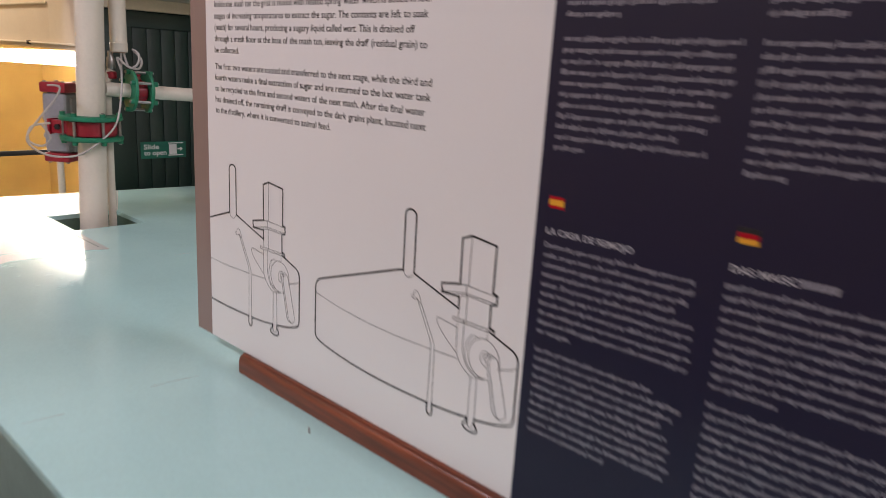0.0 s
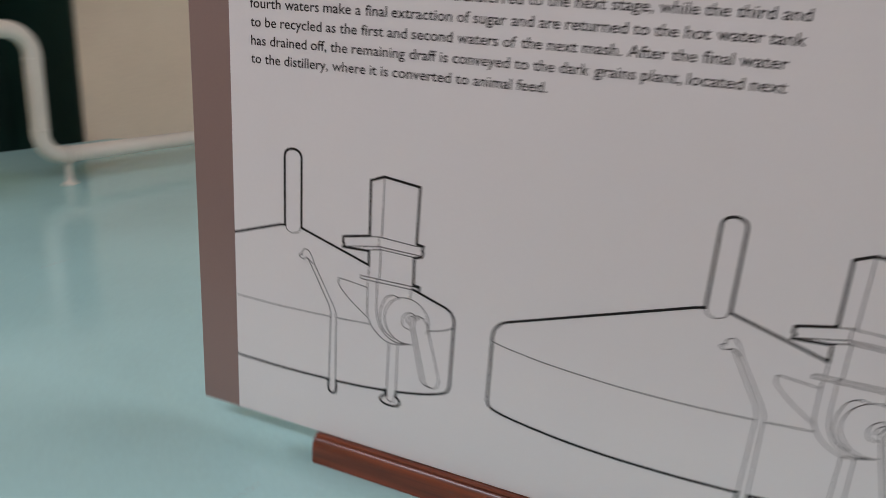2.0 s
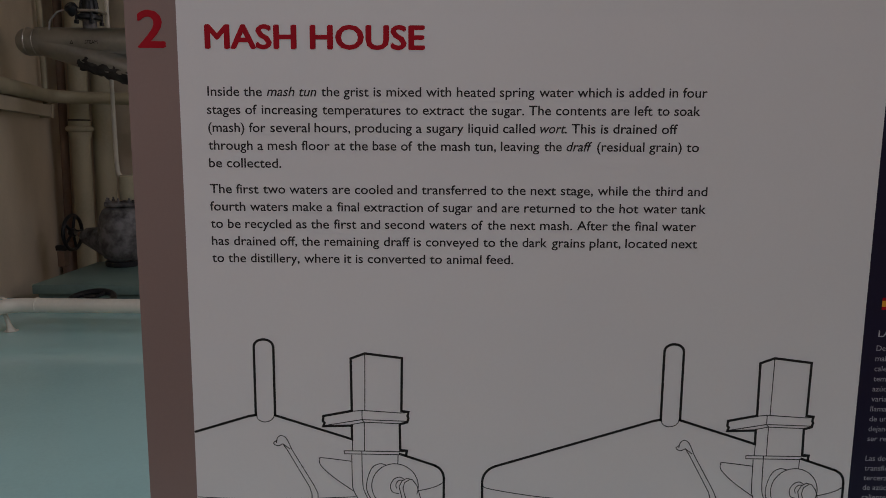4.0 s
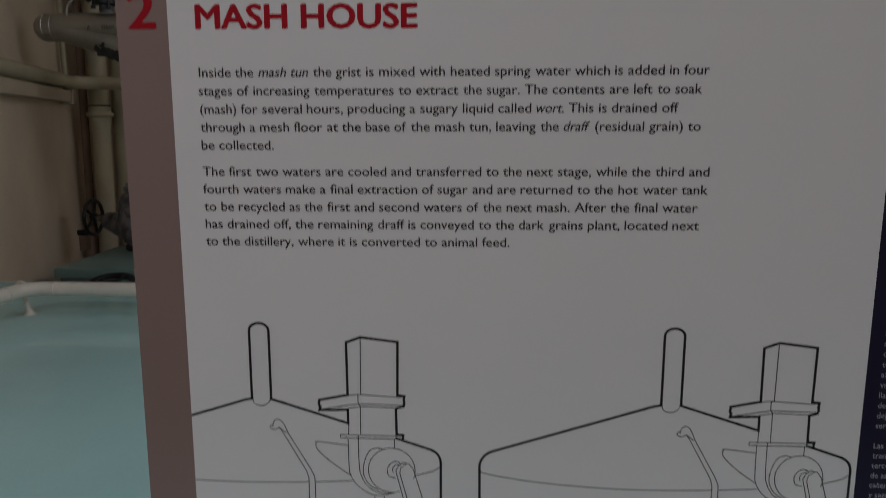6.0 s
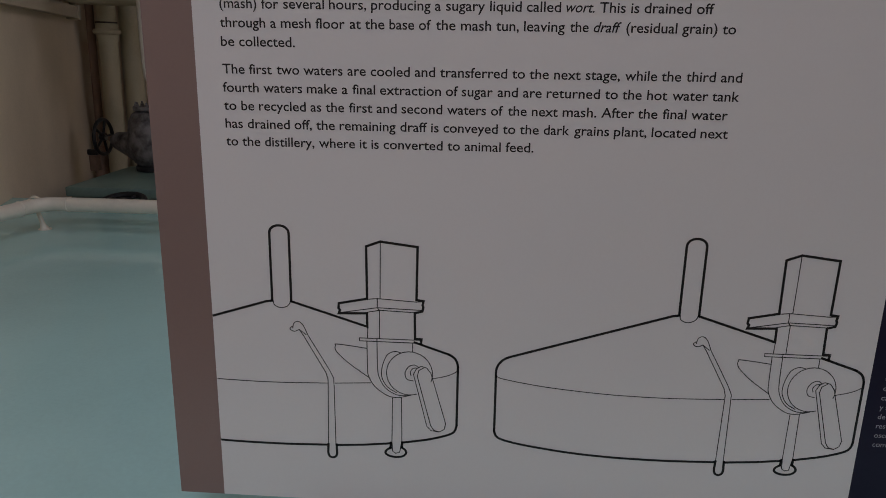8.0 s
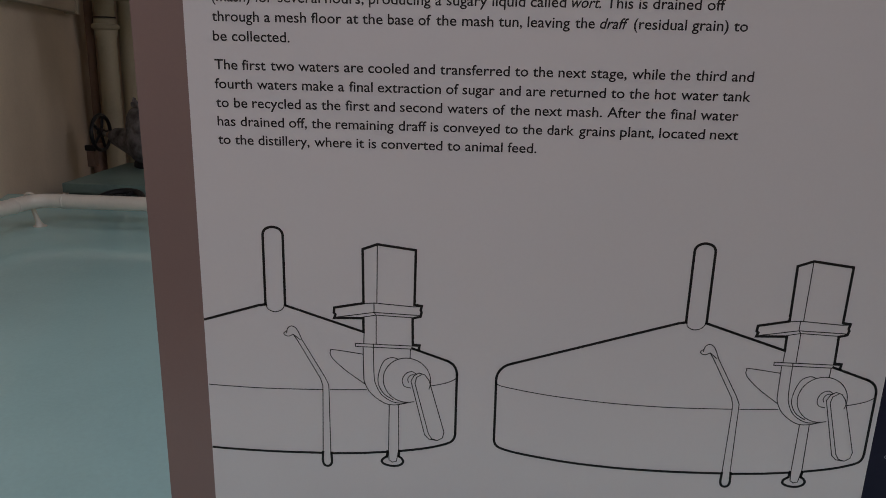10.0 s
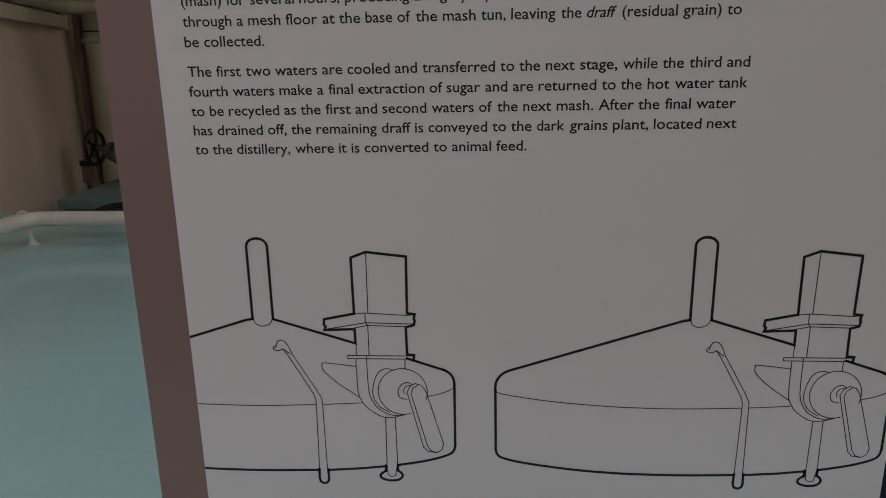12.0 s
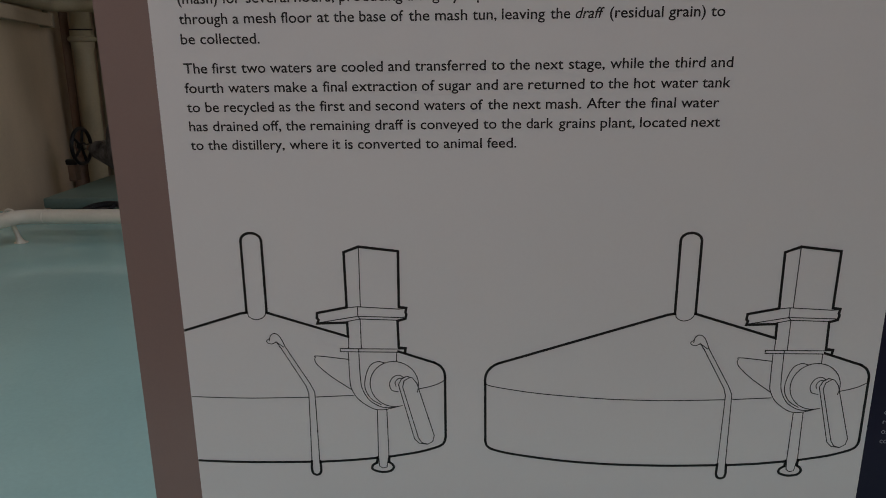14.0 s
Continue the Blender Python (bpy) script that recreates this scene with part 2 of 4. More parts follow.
# ---- the room ----
DECK_Z = 1.019
structure("floor", box((-9, -2.8, -0.1), (2.6, 4.0, 0)), FLOOR, "dark green painted concrete floor round the vessel", "floor")
structure("ceiling", box((-9, -2.8, 3.3), (2.6, 4.0, 3.42)), CREAM, "plain cream painted ceiling over the mash house", "ceiling")
structure("wall_east", box((2.5, -2.65, 0), (2.65, 3.65, 3.3)), BEIGE, "plain beige painted wall", "wall")
structure("wall_south", box((-9, -2.8, 0), (2.65, -2.65, 3.3)), BEIGE, "plain beige painted wall", "wall")
structure("wall_north", box((-2.95, 3.63, 0), (2.65, 3.8, 3.3)), BEIGE, "beige painted wall behind the pipework", "wall")
# pier beside the sliding door, and the wall that turns away from it
structure("wall_west", prism([(-2.42, 1.609), (-2.2045, 1.884), (-2.813, 3.628), (-2.95, 3.628), (-2.95, 1.609)], 0, 3.3), BEIGE,
          "beige painted wall and pier beside the green door", "wall")
structure("wall_above_door", box((-2.9, 1.09, 1.668), (-2.5, 1.607, 3.3)), CREAM, "cream painted wall over the sliding door", "wall")
structure("door_jamb", box((-2.72, 1.598, 0), (-2.425, 1.6075, 1.622)), GREEN_DOOR, "dark green painted door jamb", "door frame")
structure("wall_stair", box((-6.5, 2.1, 0), (-2.9, 2.25, 3.3)), YELLOW, "yellow painted wall of the lit passage", "wall")
structure("wall_stair_end", box((-6.5, -2.65, 0), (-6.4, 2.1, 3.3)), YELLOW, "yellow painted end wall of the passage", "wall")
structure("wall_above_passage", box((-2.9, -0.4, 1.74), (-2.75, 1.088, 3.3)), CREAM, "cream painted wall over the passage opening", "wall")
structure("wall_southwest", box((-2.9, -2.65, 0), (-2.75, -0.4, 3.3)), BEIGE, "plain beige painted wall", "wall")


def sliding_door():
    door = thing("sliding_door", "dark green sliding door with a slide to open sign, closed", "door")
    part("leaf", box((-2.80, 1.07, 0.0), (-2.735, 1.95, 1.6255), 0.003), GREEN_DOOR, door)
    # added unseen behind the track, to keep passage light from leaking through
    part("light_block", box((-2.80, 1.07, 1.626), (-2.7605, 1.607, 1.6675), 0.002), GREEN_DOOR, door)
    part("top_rail", box((-2.7348, 1.07, 1.566), (-2.725, 1.95, 1.621), 0.002), GREEN_DOOR, door)
    part("stile", box((-2.7348, 1.07, 0.005), (-2.725, 1.205, 1.565), 0.002), GREEN_DOOR, door)
    for i in range(13):
        y = 1.207 + i * 0.0545
        part("board", box((-2.7348, y + 0.0012, 0.01), (-2.7295, y + 0.0533, 1.564), 0.0018), GREEN_DOOR, door)
    part("track", box((-2.76, 1.07, 1.626), (-2.70, 1.607, 1.667), 0.004), BEIGE, door, "beige painted sliding track")
    return door


sliding_door()


# ---- the vessel top ----
def flattened(bm, z, share):
    for v in bm.verts:
        v.co.z = z + (v.co.z - z) * share
    return bm


def vessel():
    tun = thing("mash_tun", "broad turquoise painted vessel top with a square pipe cut-out", "vessel")
    x1, y0, y1 = 1.3, 0.238, 2.12
    hx0, hx1, hy0, hy1 = -2.166, -1.967, 0.696, 0.883

    def far(y):
        """The plate's slanting far edge."""
        return -2.462 + 0.135 * (y - 1.1)
    th = 0.012
    bm = bmesh.new()
    xs, ys = [far, hx0, hx1, x1], [y0, hy0, hy1, y1]
    top = [[bm.verts.new((far(y) if x is far else x, y, DECK_Z)) for y in ys] for x in xs]
    low = [[bm.verts.new((far(y) if x is far else x, y, DECK_Z - th)) for y in ys] for x in xs]
    for i in range(3):
        for j in range(3):
            if (i, j) == (1, 1):
                continue
            bm.faces.new((top[i][j], top[i + 1][j], top[i + 1][j + 1], top[i][j + 1]))
            bm.faces.new((low[i][j + 1], low[i + 1][j + 1], low[i + 1][j], low[i][j]))
    def side(a, b):
        bm.faces.new((top[a[0]][a[1]], top[b[0]][b[1]], low[b[0]][b[1]], low[a[0]][a[1]]))
    for k in range(3):
        side((k, 0), (k + 1, 0)), side((k, 3), (k + 1, 3)), side((0, k), (0, k + 1)), side((3, k), (3, k + 1))
    side((1, 1), (2, 1)), side((1, 2), (2, 2)), side((1, 1), (1, 2)), side((2, 1), (2, 2))
    bmesh.ops.recalc_face_normals(bm, faces=bm.faces)
    part("deck_plate", bm, DECK, tun, "glossy turquoise painted plate", False)
    z = DECK_Z - th
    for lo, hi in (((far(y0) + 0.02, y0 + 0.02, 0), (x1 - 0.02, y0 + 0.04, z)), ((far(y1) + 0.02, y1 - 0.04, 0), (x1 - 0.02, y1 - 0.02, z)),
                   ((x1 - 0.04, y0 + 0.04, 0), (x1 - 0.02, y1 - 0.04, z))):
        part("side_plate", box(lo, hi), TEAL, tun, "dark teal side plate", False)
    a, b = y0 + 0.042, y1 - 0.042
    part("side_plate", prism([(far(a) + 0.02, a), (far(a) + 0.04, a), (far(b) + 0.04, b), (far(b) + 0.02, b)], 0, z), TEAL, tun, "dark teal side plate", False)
    sleeve = bmesh.new()
    for lo, hi in (((hx0 - 0.004, hy0 - 0.004, z - 0.16), (hx0, hy1 + 0.004, z)), ((hx1, hy0 - 0.004, z - 0.16), (hx1 + 0.004, hy1 + 0.004, z)),
                   ((hx0, hy0 - 0.004, z - 0.16), (hx1, hy0, z)), ((hx0, hy1, z - 0.16), (hx1, hy1 + 0.004, z)), ((hx0, hy0, z - 0.16), (hx1, hy1, z - 0.156))):
        sleeve = box(lo, hi, bm=sleeve)
    part("sleeve", sleeve, SLEEVE, tun, "dark green lining of the cut-out", False)
    # worn, dull paint round the pipe, greyed to imitate the tube's glare, ending in a thick wavy lip and a few drips
    edge = [(-1.738 - 0.035 * ((y - 0.6) / 0.2) ** 2 * (y > 0.6) + 0.008 * math.sin(y * 47) + 0.004 * math.sin(y * 113 + 1), y) for y in [0.25 + 0.0113 * k for k in range(40)]]
    ground_out = [(far(0.25) + 0.005, 0.25)] + edge + [(-1.81, hy0 - 0.004), (hx0 - 0.003, hy0 - 0.004), (hx0 - 0.003, hy1 + 0.01), (far(1.02) + 0.005, 1.02)]
    part("worn_glare_patch", prism(ground_out, DECK_Z, DECK_Z + 0.0006), PATCH, tun, "worn dull turquoise paint, greyed for the tube's glare", False)
    lips = [edge[1:39], [(x - 0.062 + 0.008 * math.sin(y * 21), y) for x, y in edge[8:30]],
            [(-1.675 - 0.045 * ((0.615 - y) / 0.07) ** 2, y) for y in [0.545 + 0.008 * k for k in range(11)]],
            [(-1.685 - 0.03 * math.sin((y - 0.41) * 40), y) for y in [0.405 + 0.008 * k for k in range(10)]]]
    for line in lips:
        part("paint_lip", flattened(tube([(x, y, DECK_Z) for x, y in line], 0.0042, sides=16), DECK_Z + 0.0003, 0.2), DECK, tun, "thick wavy paint edge")
    rng = random.Random(3)
    for k in range(13):
        x, y = -1.5 - 0.03 * rng.random() * (k % 3) + 0.05 * (rng.random() - 0.5), 0.5 + 0.035 * (rng.random() - 0.5) * 2
        if k > 8:
            x, y = -1.64 + 0.04 * rng.random(), 0.42 + 0.1 * rng.random()
        d = rng.uniform(0.002, 0.0045)
        part("paint_drip", lathe([(0, 0.0009), (d * 0.5, 0.0007), (d * 0.85, 0.0003), (d, 0.0)], Matrix.Translation((x, y, DECK_Z)) @ Matrix.Diagonal((0.8, 1.6, 1, 1)), 10), DECK, tun)
    part("seam", box((hx0 - 0.0, hy0 - 0.0205, DECK_Z), (-1.77, hy0 - 0.018, DECK_Z + 0.0008)), SLEEVE, tun, "", False)
    # hairline scratches in the paint
    for a, b, c in (((-0.952, 0.499), (-0.958, 0.465), (-0.962, 0.428)), ((-0.958, 0.255), (-0.957, 0.28), (-0.953, 0.308)), ((-1.604, 0.785), (-1.604, 0.82), (-1.601, 0.848))):
        part("scratch", tube([(*a, DECK_Z), (*b, DECK_Z), (*c, DECK_Z)], 0.00025, 0.01, 6), CABLE, tun)
    return tun


vessel()


# ---- information panel ----
PX0, PX1, PY, PZ0, PZ1 = -1.0702, -0.03, 0.563, 1.0495, 1.70
NAVY_X, WHITE_X = -0.4055, -1.0248
FACE = PY


def flowing(pts, smooth):
    """The points of a printed stroke, eased into a curve where smooth."""
    p = [Vector((a, b)) for a, b in pts]
    if smooth and len(p) > 2:
        q = [p[0]]
        for i in range(len(p) - 1):
            a, b, c, d = p[max(i - 1, 0)], p[i], p[i + 1], p[min(i + 2, len(p) - 1)]
            for k in range(1, 7):
                t = k / 6
                q.append(0.5 * ((2 * b) + (c - a) * t + (2 * a - 5 * b + 4 * c - d) * t * t + (3 * b - a - 3 * c + d) * t ** 3))
        p = q
    return p


def stroke(bm, pts, width, ox, oz, depth, smooth=False, left=-9.0):
    """A flat printed stroke on the panel's face; pts and width in millimetres from the drawing's origin."""
    p, w = flowing(pts, smooth), width / 2000
    p = [Vector((ox + a.x / 1000, oz + a.y / 1000)) for a in p]
    runs, run = [], []
    for a, b in zip(p, p[1:]):
        if a.x < left and b.x < left:
            if len(run) > 1:
                runs.append(run)
            run = []
            continue
        if a.x < left:
            a = a + (b - a) * ((left - a.x) / (b.x - a.x))
            run = [a]
        if b.x < left:
            b = a + (b - a) * ((left - a.x) / (b.x - a.x))
            runs.append((run or [a]) + [b])
            run = []
            continue
        run = (run or [a]) + [b]
    if len(run) > 1:
        runs.append(run)
    for q in runs:
        sides = []
        for i, c in enumerate(q):
            d0 = (q[i] - q[i - 1]).normalized() if i else (q[1] - q[0]).normalized()
            d1 = (q[i + 1] - q[i]).normalized() if i < len(q) - 1 else d0
            n0, n1 = Vector((-d0.y, d0.x)), Vector((-d1.y, d1.x))
            n = (n0 + n1).normalized() if (n0 + n1).length > 0.1 else n0
            k = w / max(0.45, n.dot(n0))
            e = d0 * (-w * 0.8) if i == 0 else (d0 * (w * 0.8) if i == len(q) - 1 else Vector((0, 0)))
            sides.append([bm.verts.new((c.x + e.x + s * n.x * k, FACE - depth, c.y + e.y + s * n.y * k)) for s in (1, -1)])
        for a, b in zip(sides, sides[1:]):
            bm.faces.new((a[0], a[1], b[1], b[0]))


def circle_pts(cx, cy, r, a0, a1, n=18, squash=1.0):
    return [(cx + r * squash * math.cos(radians(a0 + (a1 - a0) * i / n)), cy + r * math.sin(radians(a0 + (a1 - a0) * i / n))) for i in range(n + 1)]


def tun_drawing(ox, oz, panel, left, wide=1.0, tall=1.0):
    """The printed line drawing of a mash tun, in millimetres from the top of its chimney."""
    def printed(pts, width, depth, smooth, name, ink):
        bm = bmesh.new()
        stroke(bm, [(a * wide, b * tall) for a, b in pts], width, ox, oz, depth, smooth, left)
        if bm.verts:
            part(name, bm, ink, panel, "", False)

    def bold(*pts, smooth=False):
        printed(pts, 2.3, 0.0003, smooth, "outline_stroke", INK)

    def fine(*pts, smooth=False):
        printed(pts, 0.85, 0.0002, smooth, "detail_stroke", INK_GREY)

    # chimney
    bold((-8, -73), (-8, -8), *[(1 + 9 * math.cos(radians(a)), -8 + 8 * abs(math.sin(radians(a))) ** 0.85) for a in range(170, 0, -10)], (10, -8), (10, -73))
    fine((-7, -73), (-6.5, -76.5), (-3, -79), (1, -79.7), (6, -78), (8.6, -75), (9, -73), smooth=True)
    # left roof slope, shoulder, side and curved base
    bold((-8, -73), (-14, -74), (-162, -121.4))
    bold((-162, -121.4), (-166, -123.2), (-169.4, -125.8), (-172.3, -129.4), (-174, -133.5), (-174.6, -138), (-174.5, -142), smooth=True)
    bold((-174.5, -141), (-174, -200))
    bold((-174, -200), (-172.3, -205), (-167, -208.6), (-152, -212.5), (-125, -216.7), (-99, -219.8), (-72, -221.8), (-46, -222.9), (-4, -223.2), (41, -222), smooth=True)
    fine((-174.5, -141), (-170, -143.8), (-152, -147.2), (-127, -150.8), (-101, -153.3), (-75, -155.2), (-50, -156.3), (-9, -156.8), (43, -155.3), smooth=True)
    fine((50, -155), (84, -153))
    bold((50, -221.9), (79, -219.8), (103.5, -217))
    bold((115, -215.5), (139, -211), (154, -206.8), (163, -203), (166.4, -199), (167.5, -194), smooth=True)
    bold((167.5, -194), (167.4, -133))
    bold((167.4, -134), (167.1, -130.5), (165.8, -126.5), (163, -122.8), (158, -119.8), smooth=True)
    bold((159, -120.2), (126, -109.3))
    fine((143, -146), (153, -143.6), (161, -140.7), (167, -137), smooth=True)
    # right roof slope and the square duct
    bold((10, -73), (81.5, -95.4), (81.3, -82), (54.8, -83), (56, -79.5), (54.5, -78), (55, -73), (81.5, -67.6), (81, -17), (94, -12), (128, -16), (127.5, -67), (134, -67.8), (133.2, -72),
         (134, -74), (133, -78), (126, -80), (126.5, -105.5), (132.6, -106), (132, -110.5))
    fine((94, -12), (93.6, -67))
    fine((82, -68), (91, -67), (127, -69), (133, -68.5))
    fine((55, -82.5), (91, -76), (133, -77))
    fine((91, -67), (91, -76), (93, -78.5), (93, -107))
    fine((81, -81), (93, -78.5), (126, -79.5))
    fine((82, -95), (81.6, -107))
    fine((74, -107), (132, -107), (132, -110), (74, -110), (74, -107))
    # spout body
    fine((81, -111), (81.4, -138), (82.4, -146), (87, -155), (94.5, -162), (103, -166.6), (112, -167), (123, -164.2), smooth=True)
    fine((90.5, -107), (91, -137), (93, -148), (98.5, -157.6), (107, -163.4), (114, -165), (121, -164.4), smooth=True)
    fine((124.4, -110), (124.2, -119))
    fine((81, -117.4), (53.5, -114.3), (51, -116), (50.6, -119), (53.5, -124), (65, -134.7), (83, -147.6), smooth=True)
    # drum, hub and arm
    fine(*circle_pts(121.5, -141.5, 22.4, -20, 288, 30, 0.98))
    fine((113, -120.5), (107, -119.4), (100, -123.6), (95.6, -135), (95, -146), (100, -156), (109, -162), smooth=True)
    fine((130, -134.6), (126, -132.4), (120.5, -134.7), (117.3, -141), (119, -147.3), (125, -149), smooth=True)
    fine((129.5, -135.5), (125, -136), (122.3, -140), (123, -143.5), smooth=True)
    fine((125.3, -142), (128, -136.5), (132.6, -133.4), (138, -135), (142, -140.5), (157, -193), (155.6, -199), (151, -202), (145.6, -200.5), (142.4, -195.5), (129, -144), (130.4, -138), (135, -135))
    fine((125.3, -142), (138.8, -196.6), (143, -201), (150, -202))
    # drain leg and foot
    fine((105.3, -168), (104.8, -217))
    fine((114, -167), (114.6, -216))
    bold((104, -216), (103.4, -222))
    bold((115, -215), (114.6, -221))
    bold((103.4, -222), (99.6, -224.6), (98.6, -228), (102, -230.6), (108.5, -231.8), (115.5, -230.6), (118.8, -227), (117.6, -223.4), (114.6, -221.2), smooth=True)
    fine((105, -217), (105.4, -225.5), (108.5, -227.7), (112.4, -226.6), (114, -217))
    # bent tube
    fine((20, -106), (41, -144), (43, -151), (43, -159), (42, -222))
    fine((16.6, -101), (23, -106))
    fine((24, -105), (45, -142), (48.6, -150), (48.8, -159), (49.4, -222))
    fine((10.5, -100), (11.6, -95.4), (14.5, -93), (18, -93.8), (21, -97.5), (24.4, -105.5), smooth=True)
    fine((16.6, -101), (20, -106.2))
    fine((16.6, -101), (12.5, -103), (9, -102), (8, -100), (10.6, -98), smooth=True)
    bold((42, -221), (41.7, -226), (41.7, -231), (43, -234.5), (46, -235.8), (49, -234.5), (50.3, -231), (50.2, -226), (50, -221), smooth=True)


def lettering(text, x, z, size, width, panel, ink, name="text_line", shear=0.0, bold=0.0, face=None, depth=0.0002):
    """A printed line with its left end at x and its baseline at z, stretched to width metres where given."""
    data = bpy.data.curves.new("scratch_text", "FONT")
    data.body, data.size, data.resolution_u, data.shear, data.offset = text, 1.0, 3, shear, bold
    ob = new("scratch_text", data)
    bpy.context.view_layer.update()
    me = bpy.data.meshes.new_from_object(ob.evaluated_get(bpy.context.evaluated_depsgraph_get()))
    bpy.data.objects.remove(ob)
    bpy.data.curves.remove(data)
    n = len(me.vertices)
    co = np.empty(3 * n)
    me.vertices.foreach_get("co", co)
    co = co.reshape(-1, 3)
    lo, hi = co[:, 0].min(), co[:, 0].max()
    sx = width / (hi - lo) if width else size
    out = np.empty_like(co)
    out[:, 0], out[:, 1], out[:, 2] = x + (co[:, 0] - lo) * sx, (FACE if face is None else face) - depth, z + co[:, 1] * size
    me.vertices.foreach_set("co", out.ravel())
    me.name = name
    me.materials.clear()
    me.materials.append(ink)
    me.update()
    ob = new(name, me)
    ob.parent = panel
    return ob, (hi - lo) * sx


def printed_line(panel, row, end, *runs):
    """One line of the story: (start in millimetres, words) runs up to its end; a star marks slanted words."""
    z = 1.5574 - 0.0157 * row if row < 5 else 1.4714 - 0.01573 * (row - 5)
    ends = [x - 4.2 for x, _ in runs[1:]] + [end]
    for (x, words), stop in zip(runs, ends):
        slant = words.endswith("*")
        lettering(words.rstrip("*"), -1.0 + x / 1000, z + 0.0000037 * x, 0.0119, (stop - x) / 1000, panel, INK_TEXT, "text_run", shear=0.25 * slant, bold=0.009)


def islands(bm):
    """The separate letters of a filled text, from left to right."""
    bm.verts.index_update()
    seen, out = set(), []
    for v in bm.verts:
        if v in seen:
            continue
        stack, group = [v], []
        seen.add(v)
        while stack:
            a = stack.pop()
            group.append(a)
            for e in a.link_edges:
                b = e.other_vert(a)
                if b not in seen:
                    seen.add(b)
                    stack.append(b)
        out.append(group)
    return sorted(out, key=lambda g: sum(v.co.x for v in g) / len(g))


def heavy(text, x, z, size, width, panel, grow):
    """A heavy printed title, letter by letter: strokes are thickened by slightly shifted prints over one another."""
    count = len(text.replace(" ", ""))
    letters = [bmesh.new() for _ in range(count)]
    for i, (dx, dz) in enumerate(((0, 0), (grow, 0), (-grow, 0), (0, grow * 0.7), (0, -grow * 0.7), (grow * 0.7, grow * 0.5), (-grow * 0.7, -grow * 0.5))):
        ob, w = lettering(text, x + dx, z + dz, size, width, panel, INK_RED, depth=0.0002 + 0.00004 * i)
        bm = bmesh.new()
        bm.from_mesh(ob.data)
        for k, group in enumerate(islands(bm)):
            new_of = {v: letters[min(k, count - 1)].verts.new(v.co) for v in group}
            for f in {f for v in group for f in v.link_faces}:
                letters[min(k, count - 1)].faces.new([new_of[v] for v in f.verts])
        bm.free()
        me = ob.data
        bpy.data.objects.remove(ob)
        bpy.data.meshes.remove(me)
    for bm in letters:
        part("title_letter", bm, INK_RED, panel, "heavy red printed title letter", False)


def bars(bm, x, z, width, rng, depth=0.0002):
    """A line of unreadable print: one short bar a letter, parted into words."""
    end, left = x + width, rng.randint(2, 9)
    while x < end - 0.0012:
        d = min(rng.choice((0.0007, 0.0013, 0.0015, 0.0017, 0.0023)), end - x)
        low, high = rng.choice(((0, 0.0033), (0, 0.0033), (0, 0.0033), (0, 0.0048), (-0.0013, 0.0033)))
        bm.faces.new([bm.verts.new((x + a, FACE - depth, z + b)) for a, b in ((0, low), (d, low), (d, high), (0, high))])
        left -= 1
        x += d + (0.0008 if left else 0.0022)
        left = left or rng.randint(2, 10)


def flag(panel, x, z, w, h, bands):
    y = z
    for ink, share in bands:
        part("flag_band", box((x, FACE - 0.0006, y), (x + w, FACE - 0.0002, y + h * share)), ink, panel, "", False)
        y += h * share


